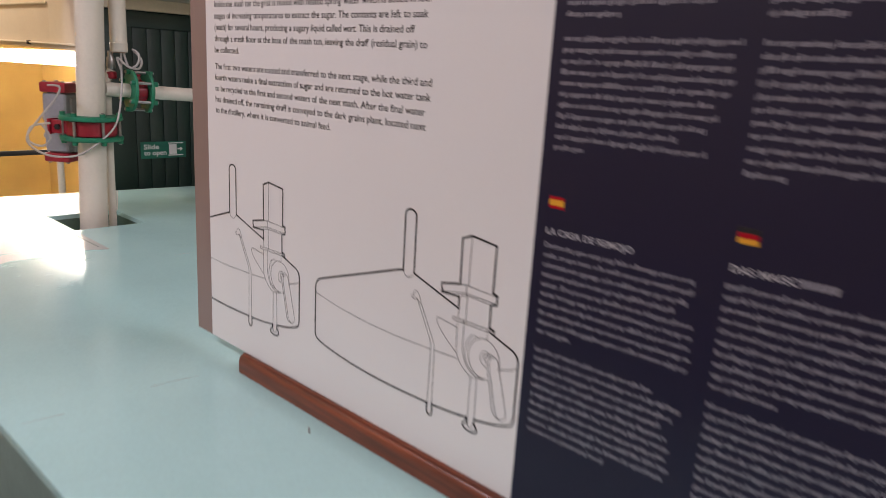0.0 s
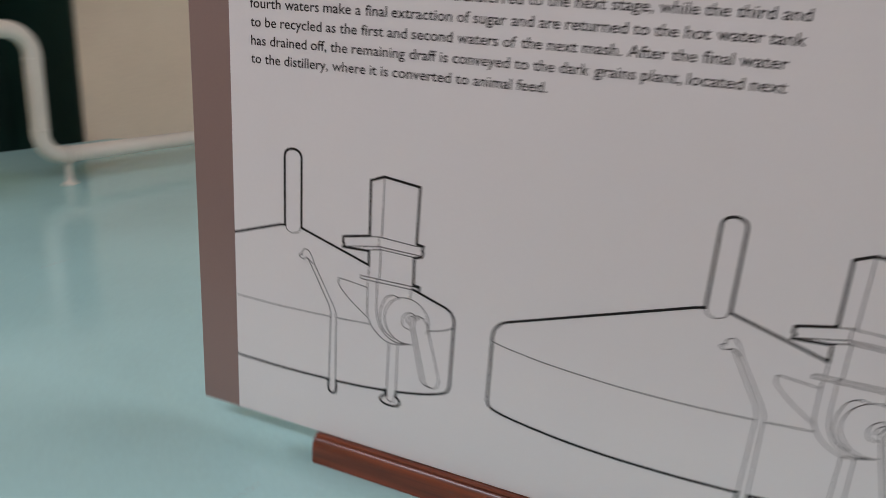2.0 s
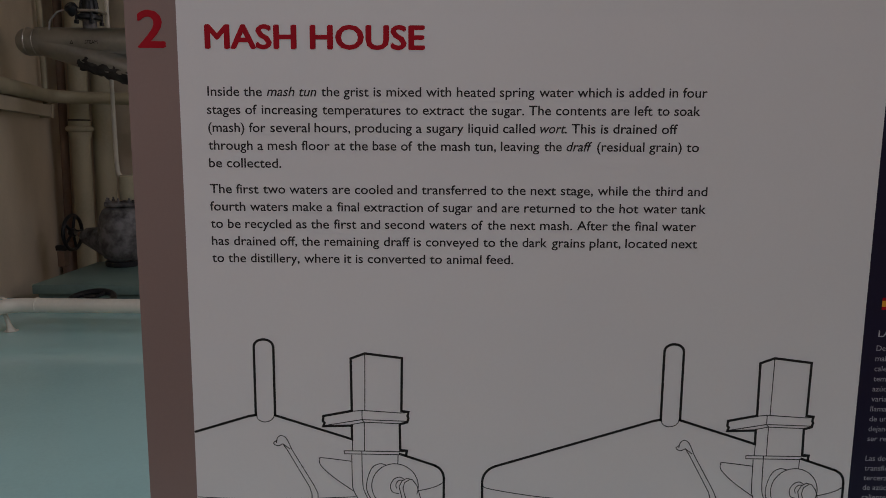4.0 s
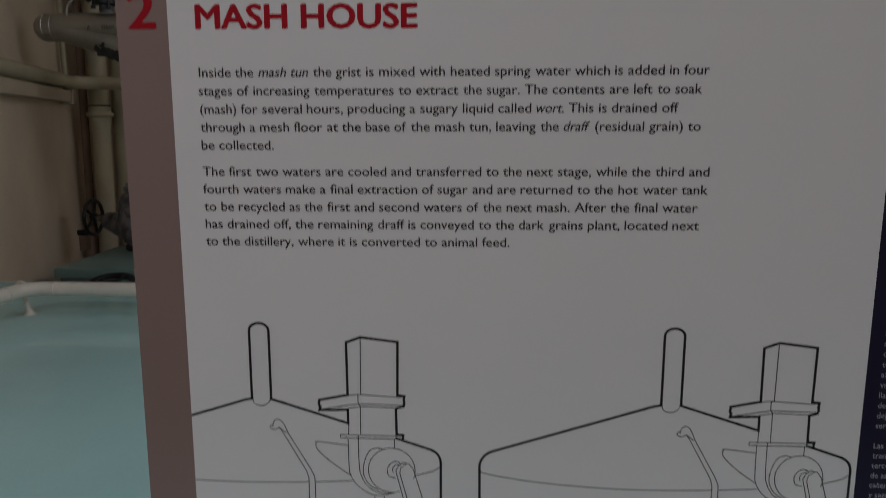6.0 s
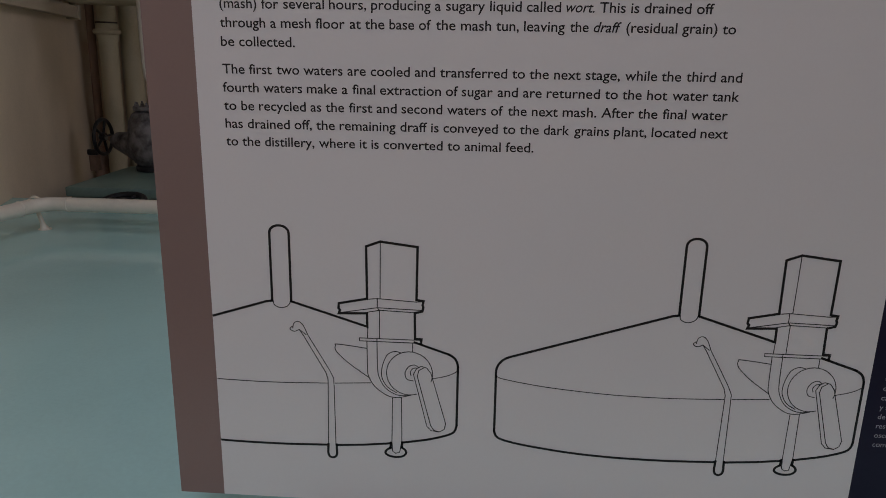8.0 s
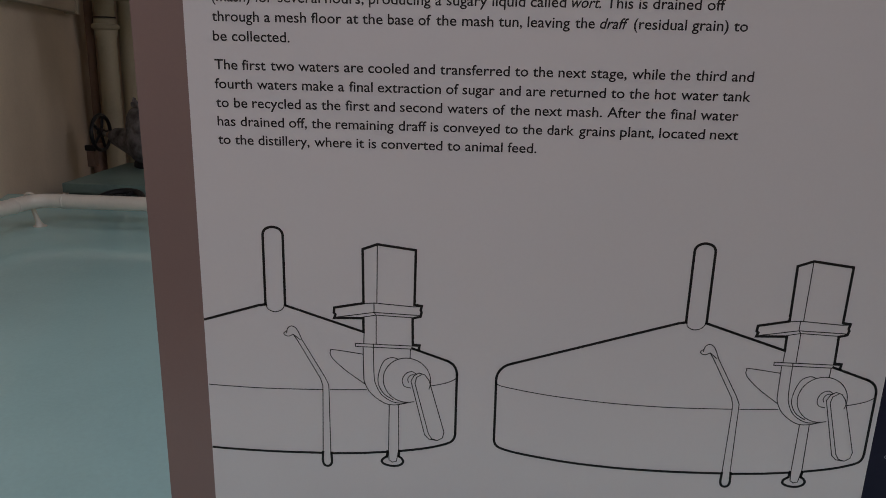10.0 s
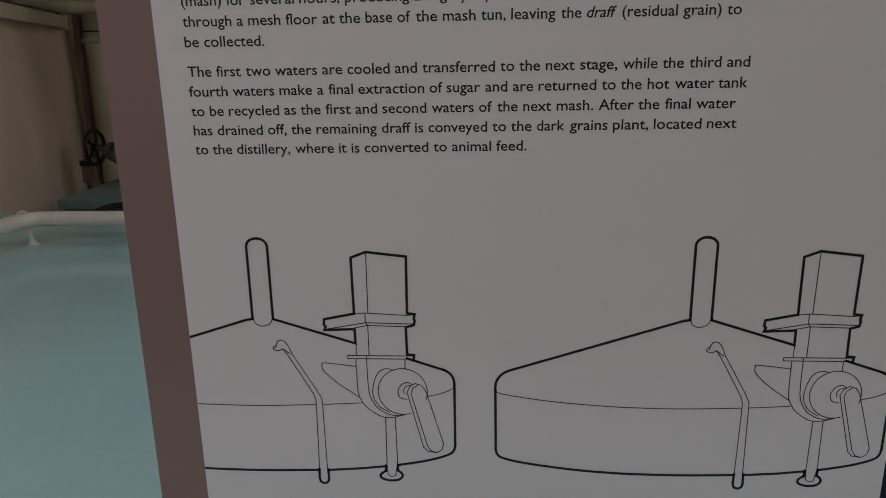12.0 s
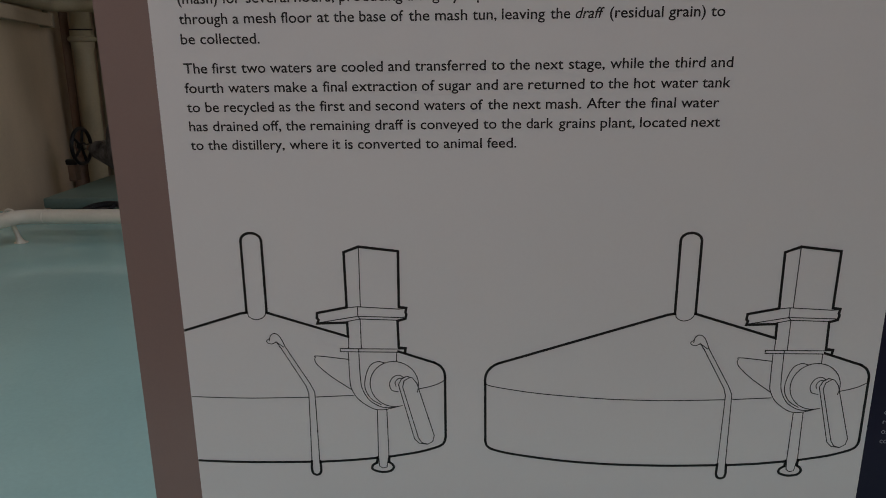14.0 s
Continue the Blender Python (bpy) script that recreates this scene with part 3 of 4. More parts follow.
def information_panel():
    panel = thing("information_panel", "upright visitor panel printed in taupe, white and navy", "sign board")
    t = 0.006
    part("taupe_field", box((PX0, PY, PZ0), (WHITE_X, PY + t, PZ1)), PRINT_BROWN, panel, "taupe printed strip", False)
    part("white_field", box((WHITE_X, PY, PZ0), (NAVY_X, PY + t, PZ1)), PRINT_WHITE, panel, "white printed field", False)
    part("navy_field", box((NAVY_X, PY, PZ0), (PX1, PY + t, PZ1)), PRINT_NAVY, panel, "navy blue printed field", False)
    tun_drawing(-0.5775, 1.3364, panel, -0.79, 0.995)
    tun_drawing(-0.9576, 1.3359, panel, WHITE_X + 0.0012, 1.015, 1.008)
    heavy("2", -1.0585, 1.599, 0.0445, 0.0225, panel, 0.0012)
    heavy("MASH HOUSE", -0.9995, 1.5985, 0.0285, 0.191, panel, 0.001)
    printed_line(panel, 0, 439.8, (0.2, "Inside the"), (52.8, "mash tun*"), (101.1, "the grist"), (147.3, "is mixed"), (193.6, "with heated"), (258.4, "spring"), (293, "water which"), (360.4, "is added"), (406.4, "in four"))
    printed_line(panel, 1, 434.5, (-0.8, "stages of"), (47.9, "increasing"), (101.7, "temperatures"), (175.5, "to extract"), (231.5, "the sugar."), (284.3, "The"), (308, "contents"), (356.5, "are left"), (396.9, "to soak"))
    printed_line(panel, 2, 415.4, (-0.3, "(mash) for"), (55.2, "several"), (94.6, "hours,"), (130.7, "producing a"), (194.2, "sugary"), (231.2, "liquid"), (261.8, "called"), (294.5, "wort.*"), (322.3, "This is"), (358.9, "drained off"))
    printed_line(panel, 3, 435.1, (-0.7, "through a"), (52.5, "mesh floor"), (112.2, "at the"), (146.3, "base of"), (185.9, "the mash"), (236.9, "tun,"), (260.2, "leaving"), (298.6, "the"), (318.4, "draff*"), (345.3, "(residual"), (391.3, "grain) to"))
    printed_line(panel, 4, 64.2, (-0.8, "be"), (15.2, "collected."))
    printed_line(panel, 5, 444.8, (-0.9, "The first"), (47.2, "two waters"), (109.6, "are cooled"), (168.2, "and"), (190.1, "transferred"), (252, "to the next"), (314.4, "stage,"), (347.5, "while the"), (398.6, "third and"))
    printed_line(panel, 6, 444.4, (-1.5, "fourth"), (34.9, "waters"), (73.5, "make a"), (113.8, "final"), (138, "extraction"), (195.5, "of sugar"), (240.2, "and are"), (282.3, "returned"), (331.8, "to the hot"), (388.6, "water tank"))
    printed_line(panel, 7, 436.7, (-1.3, "to be"), (30.1, "recycled"), (76.3, "as the"), (110.5, "first and"), (156.9, "second"), (196.9, "waters of"), (249.6, "the next"), (296.9, "mash."), (330, "After the"), (381.9, "final water"))
    printed_line(panel, 8, 438.7, (-1, "has drained"), (61.4, "off, the"), (101.9, "remaining"), (155.9, "draff is"), (194, "conveyed"), (245.8, "to the"), (281.5, "dark"), (307.9, "grains"), (342, "plant,"), (374.1, "located"), (415.6, "next"))
    printed_line(panel, 9, 273.5, (-1.3, "to the"), (34.1, "distillery,"), (83.1, "where"), (119.7, "it is"), (141, "converted"), (197.8, "to animal"), (249, "feed."))
    # second language column: what can be read is lettered, the rest stays bars
    rng = random.Random(4)
    X, P = -0.3925, 0.00966
    flag(panel, -0.3915, 1.3712, 0.0165, 0.0112, ((INK_RED, 0.25), (INK_GOLD, 0.5), (INK_RED, 0.25)))
    flag(panel, -0.2125, 1.3745, 0.0165, 0.0128, ((INK_GOLD, 0.34), (INK_RED, 0.33), (INK, 0.33)))
    lettering("LA CASA DE REMOJO", X + 0.0005, 1.346, 0.0085, 0.092, panel, INK_PALE, bold=0.012)
    starts = ["Dentro", "malta m", "calentada", "temperat", "az\u00facar. El", "varias hora", "llamado wo", "de una mall", "dejando el d", "ser recogido.",
              "Las dos prime", "transfieren a la", "tercera y la cua", "de az\u00facar y se d", "caliente para ser", "y segunda agua de", "de que el agua fina", "restante se transpo", "oscuro, ubicada junt", "convierte en pienso"]
    ends = (0.152, 0.153, 0.149, 0.14, 0.156, 0.156, 0.156, 0.157, 0.156, 0.0, 0.128, 0.156, 0.15, 0.142, 0.147, 0.15, 0.15, 0.152, 0.15, 0.09)
    pale = bmesh.new()
    for i, word in enumerate(starts):
        z = (1.3327 if i < 10 else 1.3229) - P * i
        ob, w = lettering(word, X, z, 0.0074, None, panel, INK_SOFT, bold=0.004)
        rest = ends[i] - w - 0.002
        if rest > 0.01:
            bars(pale, X + w + 0.0014, z, rest, rng)
    part("unread_print", pale, INK_DIM, panel, "rows of pale unreadable print", False)["kind"] = "stuff"
    pale = bmesh.new()
    upper = (1, 0.963, 0.963, 0.976, 0.963, 0.896, 0.92, 0.873, 0.737, 0.897, 0.193)
    above = (0.98, 0.95, 1, 0.93, 0.97, 0.96, 0.98, 0.94, 0.83, 0.33)
    for x, z, wide, shares in ((X, 1.523, 0.163, upper), (X, 1.6308, 0.163, above), (-0.216, 1.523, 0.165, upper), (-0.216, 1.6308, 0.16, above), (-0.216, 1.337, 0.165, above), (-0.216, 1.2327, 0.16, above)):
        for i, share in enumerate(shares):
            bars(pale, x, z - P * i, wide * share, rng)
    part("unread_print", pale, INK_DIM, panel, "rows of pale unreadable print", False)["kind"] = "stuff"
    ob, w = lettering("DAS MAISC", -0.2142, 1.3505, 0.0085, 0.0515, panel, INK_PALE, bold=0.012)
    head = bmesh.new()
    for k in range(5):
        v = [head.verts.new((-0.2142 + w + 0.0012 + 0.0056 * k + a, FACE - 0.0006, 1.351 + b)) for a, b in ((0, 0), (0.0044, 0), (0.0044, 0.0059), (0, 0.0059))]
        head.faces.new(v)
    part("unread_heading", head, INK_DIM, panel, "", False)["kind"] = "stuff"
    return panel


information_panel()


def panel_rail():
    rail = thing("wooden_rail", "varnished reddish mahogany rail holding the panel upright", "wooden rail")
    x0, x1, z0, z1 = -0.926, -0.12, DECK_Z + 0.0005, 1.0488

    def run(prof):
        bm = bmesh.new()
        a = [bm.verts.new((x0, y, z)) for y, z in prof]
        b = [bm.verts.new((x1, y, z)) for y, z in prof]
        bm.faces.new(a)
        bm.faces.new(b[::-1])
        for i in range(len(a)):
            j = (i + 1) % len(a)
            bm.faces.new((a[i], b[i], b[j], a[j]))
        bmesh.ops.recalc_face_normals(bm, faces=bm.faces)
        return bm

    # cross-sections in y and z: a rounded front moulding and the slotted strip behind it
    front = [(0.5515 + 0.009 * (1 - math.cos(radians(a))), z1 - 0.012 + 0.0115 * math.sin(radians(a))) for a in range(0, 61, 6)]
    part("moulding", run([(0.5515, z0)] + front + [(0.5572, z1 - 0.0022), (0.5575, z1 - 0.004), (0.5575, z0)]), WOOD, rail, "rounded front moulding", False)
    part("backing_strip", run([(0.5577, z0), (0.5577, z1 - 0.002), (0.5584, z1 - 0.0006), (0.5602, z1), (0.578, z1), (0.5795, z1 - 0.002), (0.5795, z0)]), WOOD, rail, "", False)
    return rail


panel_rail()


# ---- pipework on the vessel ----
def main_pipe():
    # the riser leans slightly
    def at(z):
        return Vector((-2.07, 0.799 + 0.034 * (z - 1.44), z))
    pipe = thing("vertical_pipe", "thick white painted pipe rising through the square cut-out", "pipe")
    part("lower_run", tube([at(0.85), at(1.245)], 0.0362, sides=32), WHITE_PIPE, pipe)
    part("upper_run", tube([at(1.305), at(3.3)], 0.0362, sides=32), WHITE_PIPE, pipe)
    return pipe


def butterfly_valve(name, centre, axis, out, r, label, half, core, thick, place=None):
    """A red wafer body between two green flanges; the pneumatic housing stands off along out."""
    v = thing(name, label, "valve", place=place)
    a, o = Vector(axis).normalized(), Vector(out).normalized()
    c = Vector(centre)
    body = disc(r * core, half * 2, along(c - a * half, a), 0.003)
    part("wafer_body", body, RED, v, "red painted wafer body")
    side = a.cross(o)
    m = Matrix.Translation(c) @ Matrix([[*row] for row in zip(o, side, a)]).to_4x4()
    part("stem_neck", box((r * 1.2, -r * 0.75, -half * 0.86), (r * 2.45, r * 0.75, half * 0.86), 0.004, turn=m), RED, v)
    part("mounting_plate", box((r * 2.45, -r * 0.95, -half), (r * 2.6, r * 0.95, half), 0.002, turn=m), RED, v)
    for t in (-0.5, 0.5):
        part("plate_bolt", lathe([(0, 0), (r * 0.2, 0), (r * 0.2, 0.006), (0, 0.006)], m @ Matrix.Translation((r * 1.95, t * r * 1.5, 0)) @ Matrix.Rotation(radians(90 if t < 0 else -90), 4, "X"), 6), BLACK, v)
    for s in (-1, 1):
        p = c + a * (s * half) - (a * thick if s < 0 else Vector((0, 0, 0)))
        part("flange", disc(r * 2.0, thick, along(p, a), 0.0025), GREEN, v, "green painted pipe flange")
        side = a.orthogonal().normalized()
        for k in range(6):
            d = Matrix.Rotation(2 * math.pi * k / 6 + 0.3, 3, a) @ side
            q = c + d * (r * 1.76)
            part("bolt", lathe([(0, -0.0045), (0.0075, -0.0045), (0.0075, 0.0045), (0, 0.0045)], along(q + a * (s * (half + thick + 0.0045)), a), 6), GREEN, v)
    for k in range(6):
        d = Matrix.Rotation(2 * math.pi * k / 6 + 0.3, 3, a) @ a.orthogonal().normalized()
        part("stud", tube([c + d * (r * 1.76) - a * (half + thick + 0.012), c + d * (r * 1.76) + a * (half + thick + 0.012)], 0.0042, sides=8), STEEL, v)
    return v


def actuator():
    act = thing("valve_actuator", "grey pneumatic valve actuator with red end caps", "actuator", place=VALVES)
    o = Vector((-0.78, -0.63, 0)).normalized()
    c = Vector((-2.2, 0.787, 1.268))
    m = Matrix.Translation(c) @ Vector((o.x, o.y, 0)).to_track_quat("X", "Z").to_matrix().to_4x4()
    part("housing", box((-0.034, -0.034, -0.072), (0.034, 0.034, 0.092), 0.012, turn=m, seg=3), GREY, act)
    part("rib", box((-0.04, -0.012, -0.07), (0.04, 0.012, 0.078), 0.004, turn=m), GREY, act)
    part("end_cap", box((-0.037, -0.037, 0.0925), (0.037, 0.037, 0.12), 0.006, turn=m, seg=3), RED, act, "red end cap")
    part("end_cap", box((-0.037, -0.037, -0.097), (0.037, 0.037, -0.0725), 0.006, turn=m, seg=3), RED, act, "red end cap")
    for y in (-0.026, 0.026):
        for z in (0.12, -0.101):
            for x in (-0.026, 0.026):
                part("cap_screw", disc(0.005, 0.004, m @ Matrix.Translation((x, y, z)), 0.001, sides=10), STEEL, act)
    part("solenoid", box((-0.02, -0.07, -0.035), (0.02, -0.0345, 0.02), 0.005, turn=m), GREY, act)
    part("push_fitting", tube([m @ Vector((0.0345, -0.01, 0.02)), m @ Vector((0.058, -0.01, 0.02))], 0.008, sides=12), STEEL, act)
    part("push_fitting", tube([m @ Vector((0.0345, -0.01, -0.03)), m @ Vector((0.058, -0.01, -0.03))], 0.008, sides=12), STEEL, act)
    return act


def cable(points, r=0.0033, label="loose grey control cable looping round the valve"):
    p = [Vector(q) for q in points]
    q = [p[0]]
    for i in range(len(p) - 1):
        a, b, c, d = p[max(i - 1, 0)], p[i], p[i + 1], p[min(i + 2, len(p) - 1)]
        for k in range(1, 9):
            t = k / 8
            q.append(0.5 * ((2 * b) + (c - a) * t + (2 * a - 5 * b + 4 * c - d) * t * t + (3 * b - a - 3 * c + d) * t ** 3))
    ob = part("control_cable", tube(q, r, sides=10), CABLE)
    ob.matrix_basis = VALVES
    return tagged(ob, label, "cable", "cables round the valves")


main_pipe()
butterfly_valve("butterfly_valve", (-2.092, 0.825, 1.273), (0, 0, 1), (-0.78, -0.63, 0), 0.04, "red butterfly valve between green flanges on the thick pipe", 0.021, 1.6, 0.012, VALVES)
actuator()
BR0, BR1 = Vector((-2.066, 0.832, 1.38)), Vector((-2.034, 1.154, 1.364))
BD = (BR1 - BR0).normalized()


def branch_pipe():
    pipe = thing("branch_pipe", "white painted pipe stepping down and running along the deck edge", "pipe")
    r = 0.019
    part("stub", tube([BR0, BR0 + BD * 0.066], r), WHITE_PIPE, pipe)
    part("run", tube([BR0 + BD * 0.116, BR1, (-2.036, 1.154, 1.087), (-1.945, 1.74, 1.087), (1.2, 1.765, 1.087)], r, bend=0.055, sides=28, steps=12), WHITE_PIPE, pipe)
    for p, d in (((-2.035, 1.154, 1.305), (0, 0, 1)), ((-2.035, 1.154, 1.15), (0, 0, 1)), ((-2.024, 1.228, 1.087), (0.16, 0.98, 0)), ((-1.957, 1.665, 1.087), (0.16, 0.98, 0)), ((-1.87, 1.741, 1.087), (1, 0, 0))):
        part("weld", ring(r - 0.001, 0.0028, along(p, d), small=8), WHITE_PIPE, pipe)
    for x, y, lean in ((-2.018, 1.205, -0.05), (-1.938, 1.731, -0.3), (-0.3, 1.75, 0.0)):
        foot = part("foot", lathe([(0, 0), (0.0125, 0), (0.0122, 0.003), (0.009, 0.008), (0.007, 0.014), (0.006, 0.022), (0.0055, 0.056), (0, 0.056)], Matrix.Translation((x, y, DECK_Z)) @ Matrix.Shear("XY", 4, (lean, 0.0)), 20), WHITE_PIPE, pipe, "small white foot on a flat plate")
        part("foot_plate", disc(0.017, 0.002, Matrix.Translation((x, y, DECK_Z)), 0.0008), WHITE_PIPE, pipe)
        part("clamp", ring(r + 0.001, 0.0035, along((x + lean * 0.06, y, 1.087), (0.16, 0.98, 0)), small=8), WHITE_PIPE, pipe)
    return pipe


branch_pipe()
butterfly_valve("branch_valve", BR0 + BD * 0.091, BD, (-0.9, 0.2, 0.3), 0.029, "small red valve between green flanges on the branch pipe", 0.0175, 0.98, 0.009)


def sampling_line():
    line = thing("instrument_line", "white pipe end above a steel instrument and thin stem", "pipe", place=VALVES)
    c = Vector((-2.09, 0.909, -0.008))
    part("upper_run", lathe([(0, 1.486), (0.021, 1.486), (0.0225, 1.488), (0.0225, 1.506), (0.0232, 1.507), (0.0232, 1.51), (0.0218, 1.511), (0.0218, 3.3), (0, 3.3)], Matrix.Translation(c), 32), WHITE_PIPE, line)
    # brown disc on the closed end, standing in for the shade inside an opening
    part("mouth_shade", disc(0.018, 0.004, Matrix.Translation(c + Vector((0, 0, 1.483))), 0.001), BROWN_PIPE, line)
    q = Vector((-2.11, 0.8795, 0))
    g = q + Vector((0.004, 0.012, 0))
    part("gauge_body", lathe([(0, 0), (0.008, 0), (0.011, 0.006), (0.011, 0.03), (0.007, 0.036), (0.007, 0.05), (0, 0.05)], Matrix.Translation(g + Vector((0, 0, 1.43))), 20), STEEL, line, "round steel instrument")
    part("stem", tube([q + Vector((-0.002, -0.004, 0.9)), q + Vector((0, 0, 1.4)), g + Vector((0, 0, 1.43))], 0.0105), WHITE_PIPE, line)
    part("union", disc(0.014, 0.02, Matrix.Translation(g + Vector((0, 0, 1.405))), 0.003), RED, line, "small red union")
    return line


sampling_line()
# one cable drops from the pipe's mouth, sags across the riser and climbs to the actuator's cap
cable([(-2.085, 0.912, 1.484), (-2.06, 0.9, 1.42), (-2.043, 0.89, 1.37), (-2.02, 0.862, 1.29), (-2.017, 0.811, 1.24), (-2.042, 0.76, 1.205), (-2.08, 0.7, 1.207), (-2.095, 0.662, 1.245),
       (-2.073, 0.688, 1.301), (-2.049, 0.72, 1.35), (-2.05, 0.735, 1.382), (-2.11, 0.727, 1.384)], 0.0028)
cable([(-2.085, 0.718, 1.288), (-2.11, 0.68, 1.277), (-2.122, 0.674, 1.24), (-2.1, 0.7, 1.227), (-2.083, 0.715, 1.25), (-2.092, 0.7, 1.283)], 0.003, "pale looped cable beside the actuator")
cable([(-2.085, 0.918, 1.484), (-2.054, 0.918, 1.44), (-2.037, 0.934, 1.447), (-2.046, 0.944, 1.474), (-2.07, 0.938, 1.486), (-2.06, 0.957, 1.46), (-2.044, 0.941, 1.436), (-2.048, 0.912, 1.442),
       (-2.063, 0.892, 1.463), (-2.06, 0.9, 1.43)], 0.003, "loose pale cables coiled below the pipe end")


# ---- the lit passage behind the vessel ----
def passage():
    lamp = thing("tube_light", "long lit fluorescent tube under a cream bulkhead", "lamp")
    part("tube", tube([(-5.8, 1.189, 1.39), (-3.0, 1.189, 1.436)], 0.027, sides=20), TUBE, lamp, "glowing white tube")
    part("batten", box((-2.85, -0.02, 0.0275), (0.02, 0.02, 0.0365), 0.002, turn=Matrix.Translation((-3.0, 1.189, 1.436)) @ Matrix.Rotation(-0.0164, 4, "Y")), CREAM, lamp)
    part("wiring", tube([(-5.8, 1.072, 1.49), (-3.175, 1.072, 1.49), (-2.58, 0.964, 1.49)], 0.0045, sides=10), WHITE_PIPE, lamp, "thin pale wiring conduit")
    part("clip", box((-3.405, 1.064, 1.481), (-3.385, 1.0765, 1.498), 0.002), BLACK, lamp, "small dark clip")
    part("upper_trim", box((-6.3, 1.068, 1.64), (-3.172, 1.0765, 1.648), 0.002), WHITE_PIPE, lamp, "thin pale trim")
    structure("bulkhead", prism([(-6.4, 1.077), (-3.17, 1.077), (-2.58, 0.97), (-2.58, 0.995), (-2.94, 1.06), (-2.94, 1.3), (-6.4, 1.3)], 1.473, 1.668), CREAM, "cream boxed bulkhead across the passage", "bulkhead")
    rail = thing("handrail", "black handrail on a white post beyond the vessel", "handrail")
    part("rail", tube([(-2.62, -0.4, 1.139), (-2.62, 1.05, 1.139)], 0.0085, sides=16), BLACK, rail)
    part("post", tube([(-2.62, 0.894, 0), (-2.62, 0.894, 1.134)], 0.011, sides=16), WHITE_PIPE, rail, "white round post")
    return lamp


passage()


def door_sign():
    sign = thing("door_sign", "green and white slide to open sign on the door", "sign")
    x, y0, y1, z0, z1 = -2.7235, 1.219, 1.401, 1.083, 1.1475
    part("plate", box((x - 0.0015, y0, z0), (x, y1, z1)), SIGN_GREEN, sign, "", False)
    part("pictogram_door", box((x, y0 + 0.113, z0 + 0.0145), (x + 0.0006, y0 + 0.1435, z0 + 0.0525)), SIGN_WHITE, sign, "", False)
    for z in (z0 + 0.0085, z0 + 0.0555):
        part("pictogram_rail", box((x, y0 + 0.109, z), (x + 0.0006, y0 + 0.17, z + 0.004)), SIGN_WHITE, sign, "", False)
    part("pictogram_arrow", box((x, y0 + 0.147, z0 + 0.0315), (x + 0.0006, y0 + 0.16, z0 + 0.0365)), SIGN_WHITE, sign, "", False)
    bm = bmesh.new()
    v = [bm.verts.new((x + 0.0007, y0 + a, z0 + b)) for a, b in ((0.157, 0.0245), (0.169, 0.034), (0.157, 0.0435))]
    bm.faces.new(v)
    part("pictogram_head", bm, SIGN_WHITE, sign, "", False)
    for text, z, w in (("Slide", z0 + 0.0365, 0.06), ("to open", z0 + 0.0135, 0.089)):
        ob, k = lettering(text, 0, 0, 0.026, w, sign, SIGN_WHITE, face=0.0, depth=0.0, bold=0.018)
        ob.matrix_basis = Matrix.Translation((x + 0.0006, y0 + 0.012, z)) @ Matrix.Rotation(radians(90), 4, "Z")
    return sign


door_sign()


# ---- pipes, valve and ledge in the corner ----
def corner_pipes():
    p = thing("soil_pipe", "cream painted cast pipe with a collar standing in the corner", "pipe", place=CORNER)
    x, y, r = -2.552, 3.42, 0.0435
    part("pipe_run", tube([(x - 0.018, y, 0), (x + 0.022, y, 3.3)], r, sides=32), CREAM_PIPE, p)
    part("collar", lathe([(r, 1.52), (r + 0.006, 1.52), (r + 0.008, 1.55), (r + 0.018, 1.556), (r + 0.02, 1.566), (r + 0.016, 1.574), (r + 0.007, 1.578), (r + 0.007, 1.598), (r + 0.003, 1.603), (r, 1.603)], Matrix.Translation((x, y, 0)), 36), CREAM_PIPE, p)
    part("joint_band", ring(r + 0.003, 0.0035, Matrix.Translation((x, y, 1.606)), small=8), LAGGING, p, "thin dark joint above the collar")
    q = thing("brown_pipe", "slim dark brown pipe with a thicker foot beside the cream pipe", "pipe", place=CORNER)
    part("pipe_run", tube([(-2.66, 3.44, 0), (-2.62, 3.44, 3.3)], 0.019), BROWN_PIPE, q)
    part("sleeve", lathe([(0, 0), (0.036, 0), (0.036, 1.0), (0.03, 1.012), (0, 1.012)], Matrix.Translation((-2.652, 3.44, 0)), 28), BROWN_PIPE, q)
    q = thing("cream_riser", "second cream painted pipe behind the valve", "pipe", place=CORNER)
    part("pipe_run", tube([(-2.505, 3.52, 0), (-2.465, 3.52, 3.3)], 0.05), CREAM_PIPE, q)
    q = thing("wall_pipe", "cream pipe running along the wall and round the corner", "pipe", place=CORNER)
    part("pipe_run", tube([(-2.148, 1.9, 1.697), (-2.612, 3.31, 1.708), (-1.2, 3.31, 1.684)], 0.029, bend=0.11, steps=12), CREAM_PIPE, q)
    q = thing("cable_trunking", "cream painted rectangular trunking on the wall", "trunking", place=CORNER)
    d = Vector((-0.3162, 0.9487, 0))
    m = Matrix.Translation((-2.33, 2.33, 0)) @ d.to_track_quat("Y", "Z").to_matrix().to_4x4()
    part("channel", box((0.0, -0.4, 1.618), (0.044, 0.915, 1.664), 0.003, turn=m), TRUNKING, q)
    part("lid", box((0.0445, -0.4, 1.616), (0.05, 0.915, 1.666), 0.002, turn=m), TRUNKING, q)
    part("end_box", box((0.0, 0.9155, 1.61), (0.054, 0.965, 1.672), 0.003, turn=m), TRUNKING, q, "small cream end box")
    q = thing("conduit", "thin grey conduit rising from the trunking", "conduit", place=CORNER)
    part("pipe_run", tube([m @ Vector((0.025, 0.94, 1.672)), m @ Vector((0.025, 0.94, 3.3))], 0.012, sides=14), CREAM_PIPE, q)


corner_pipes()


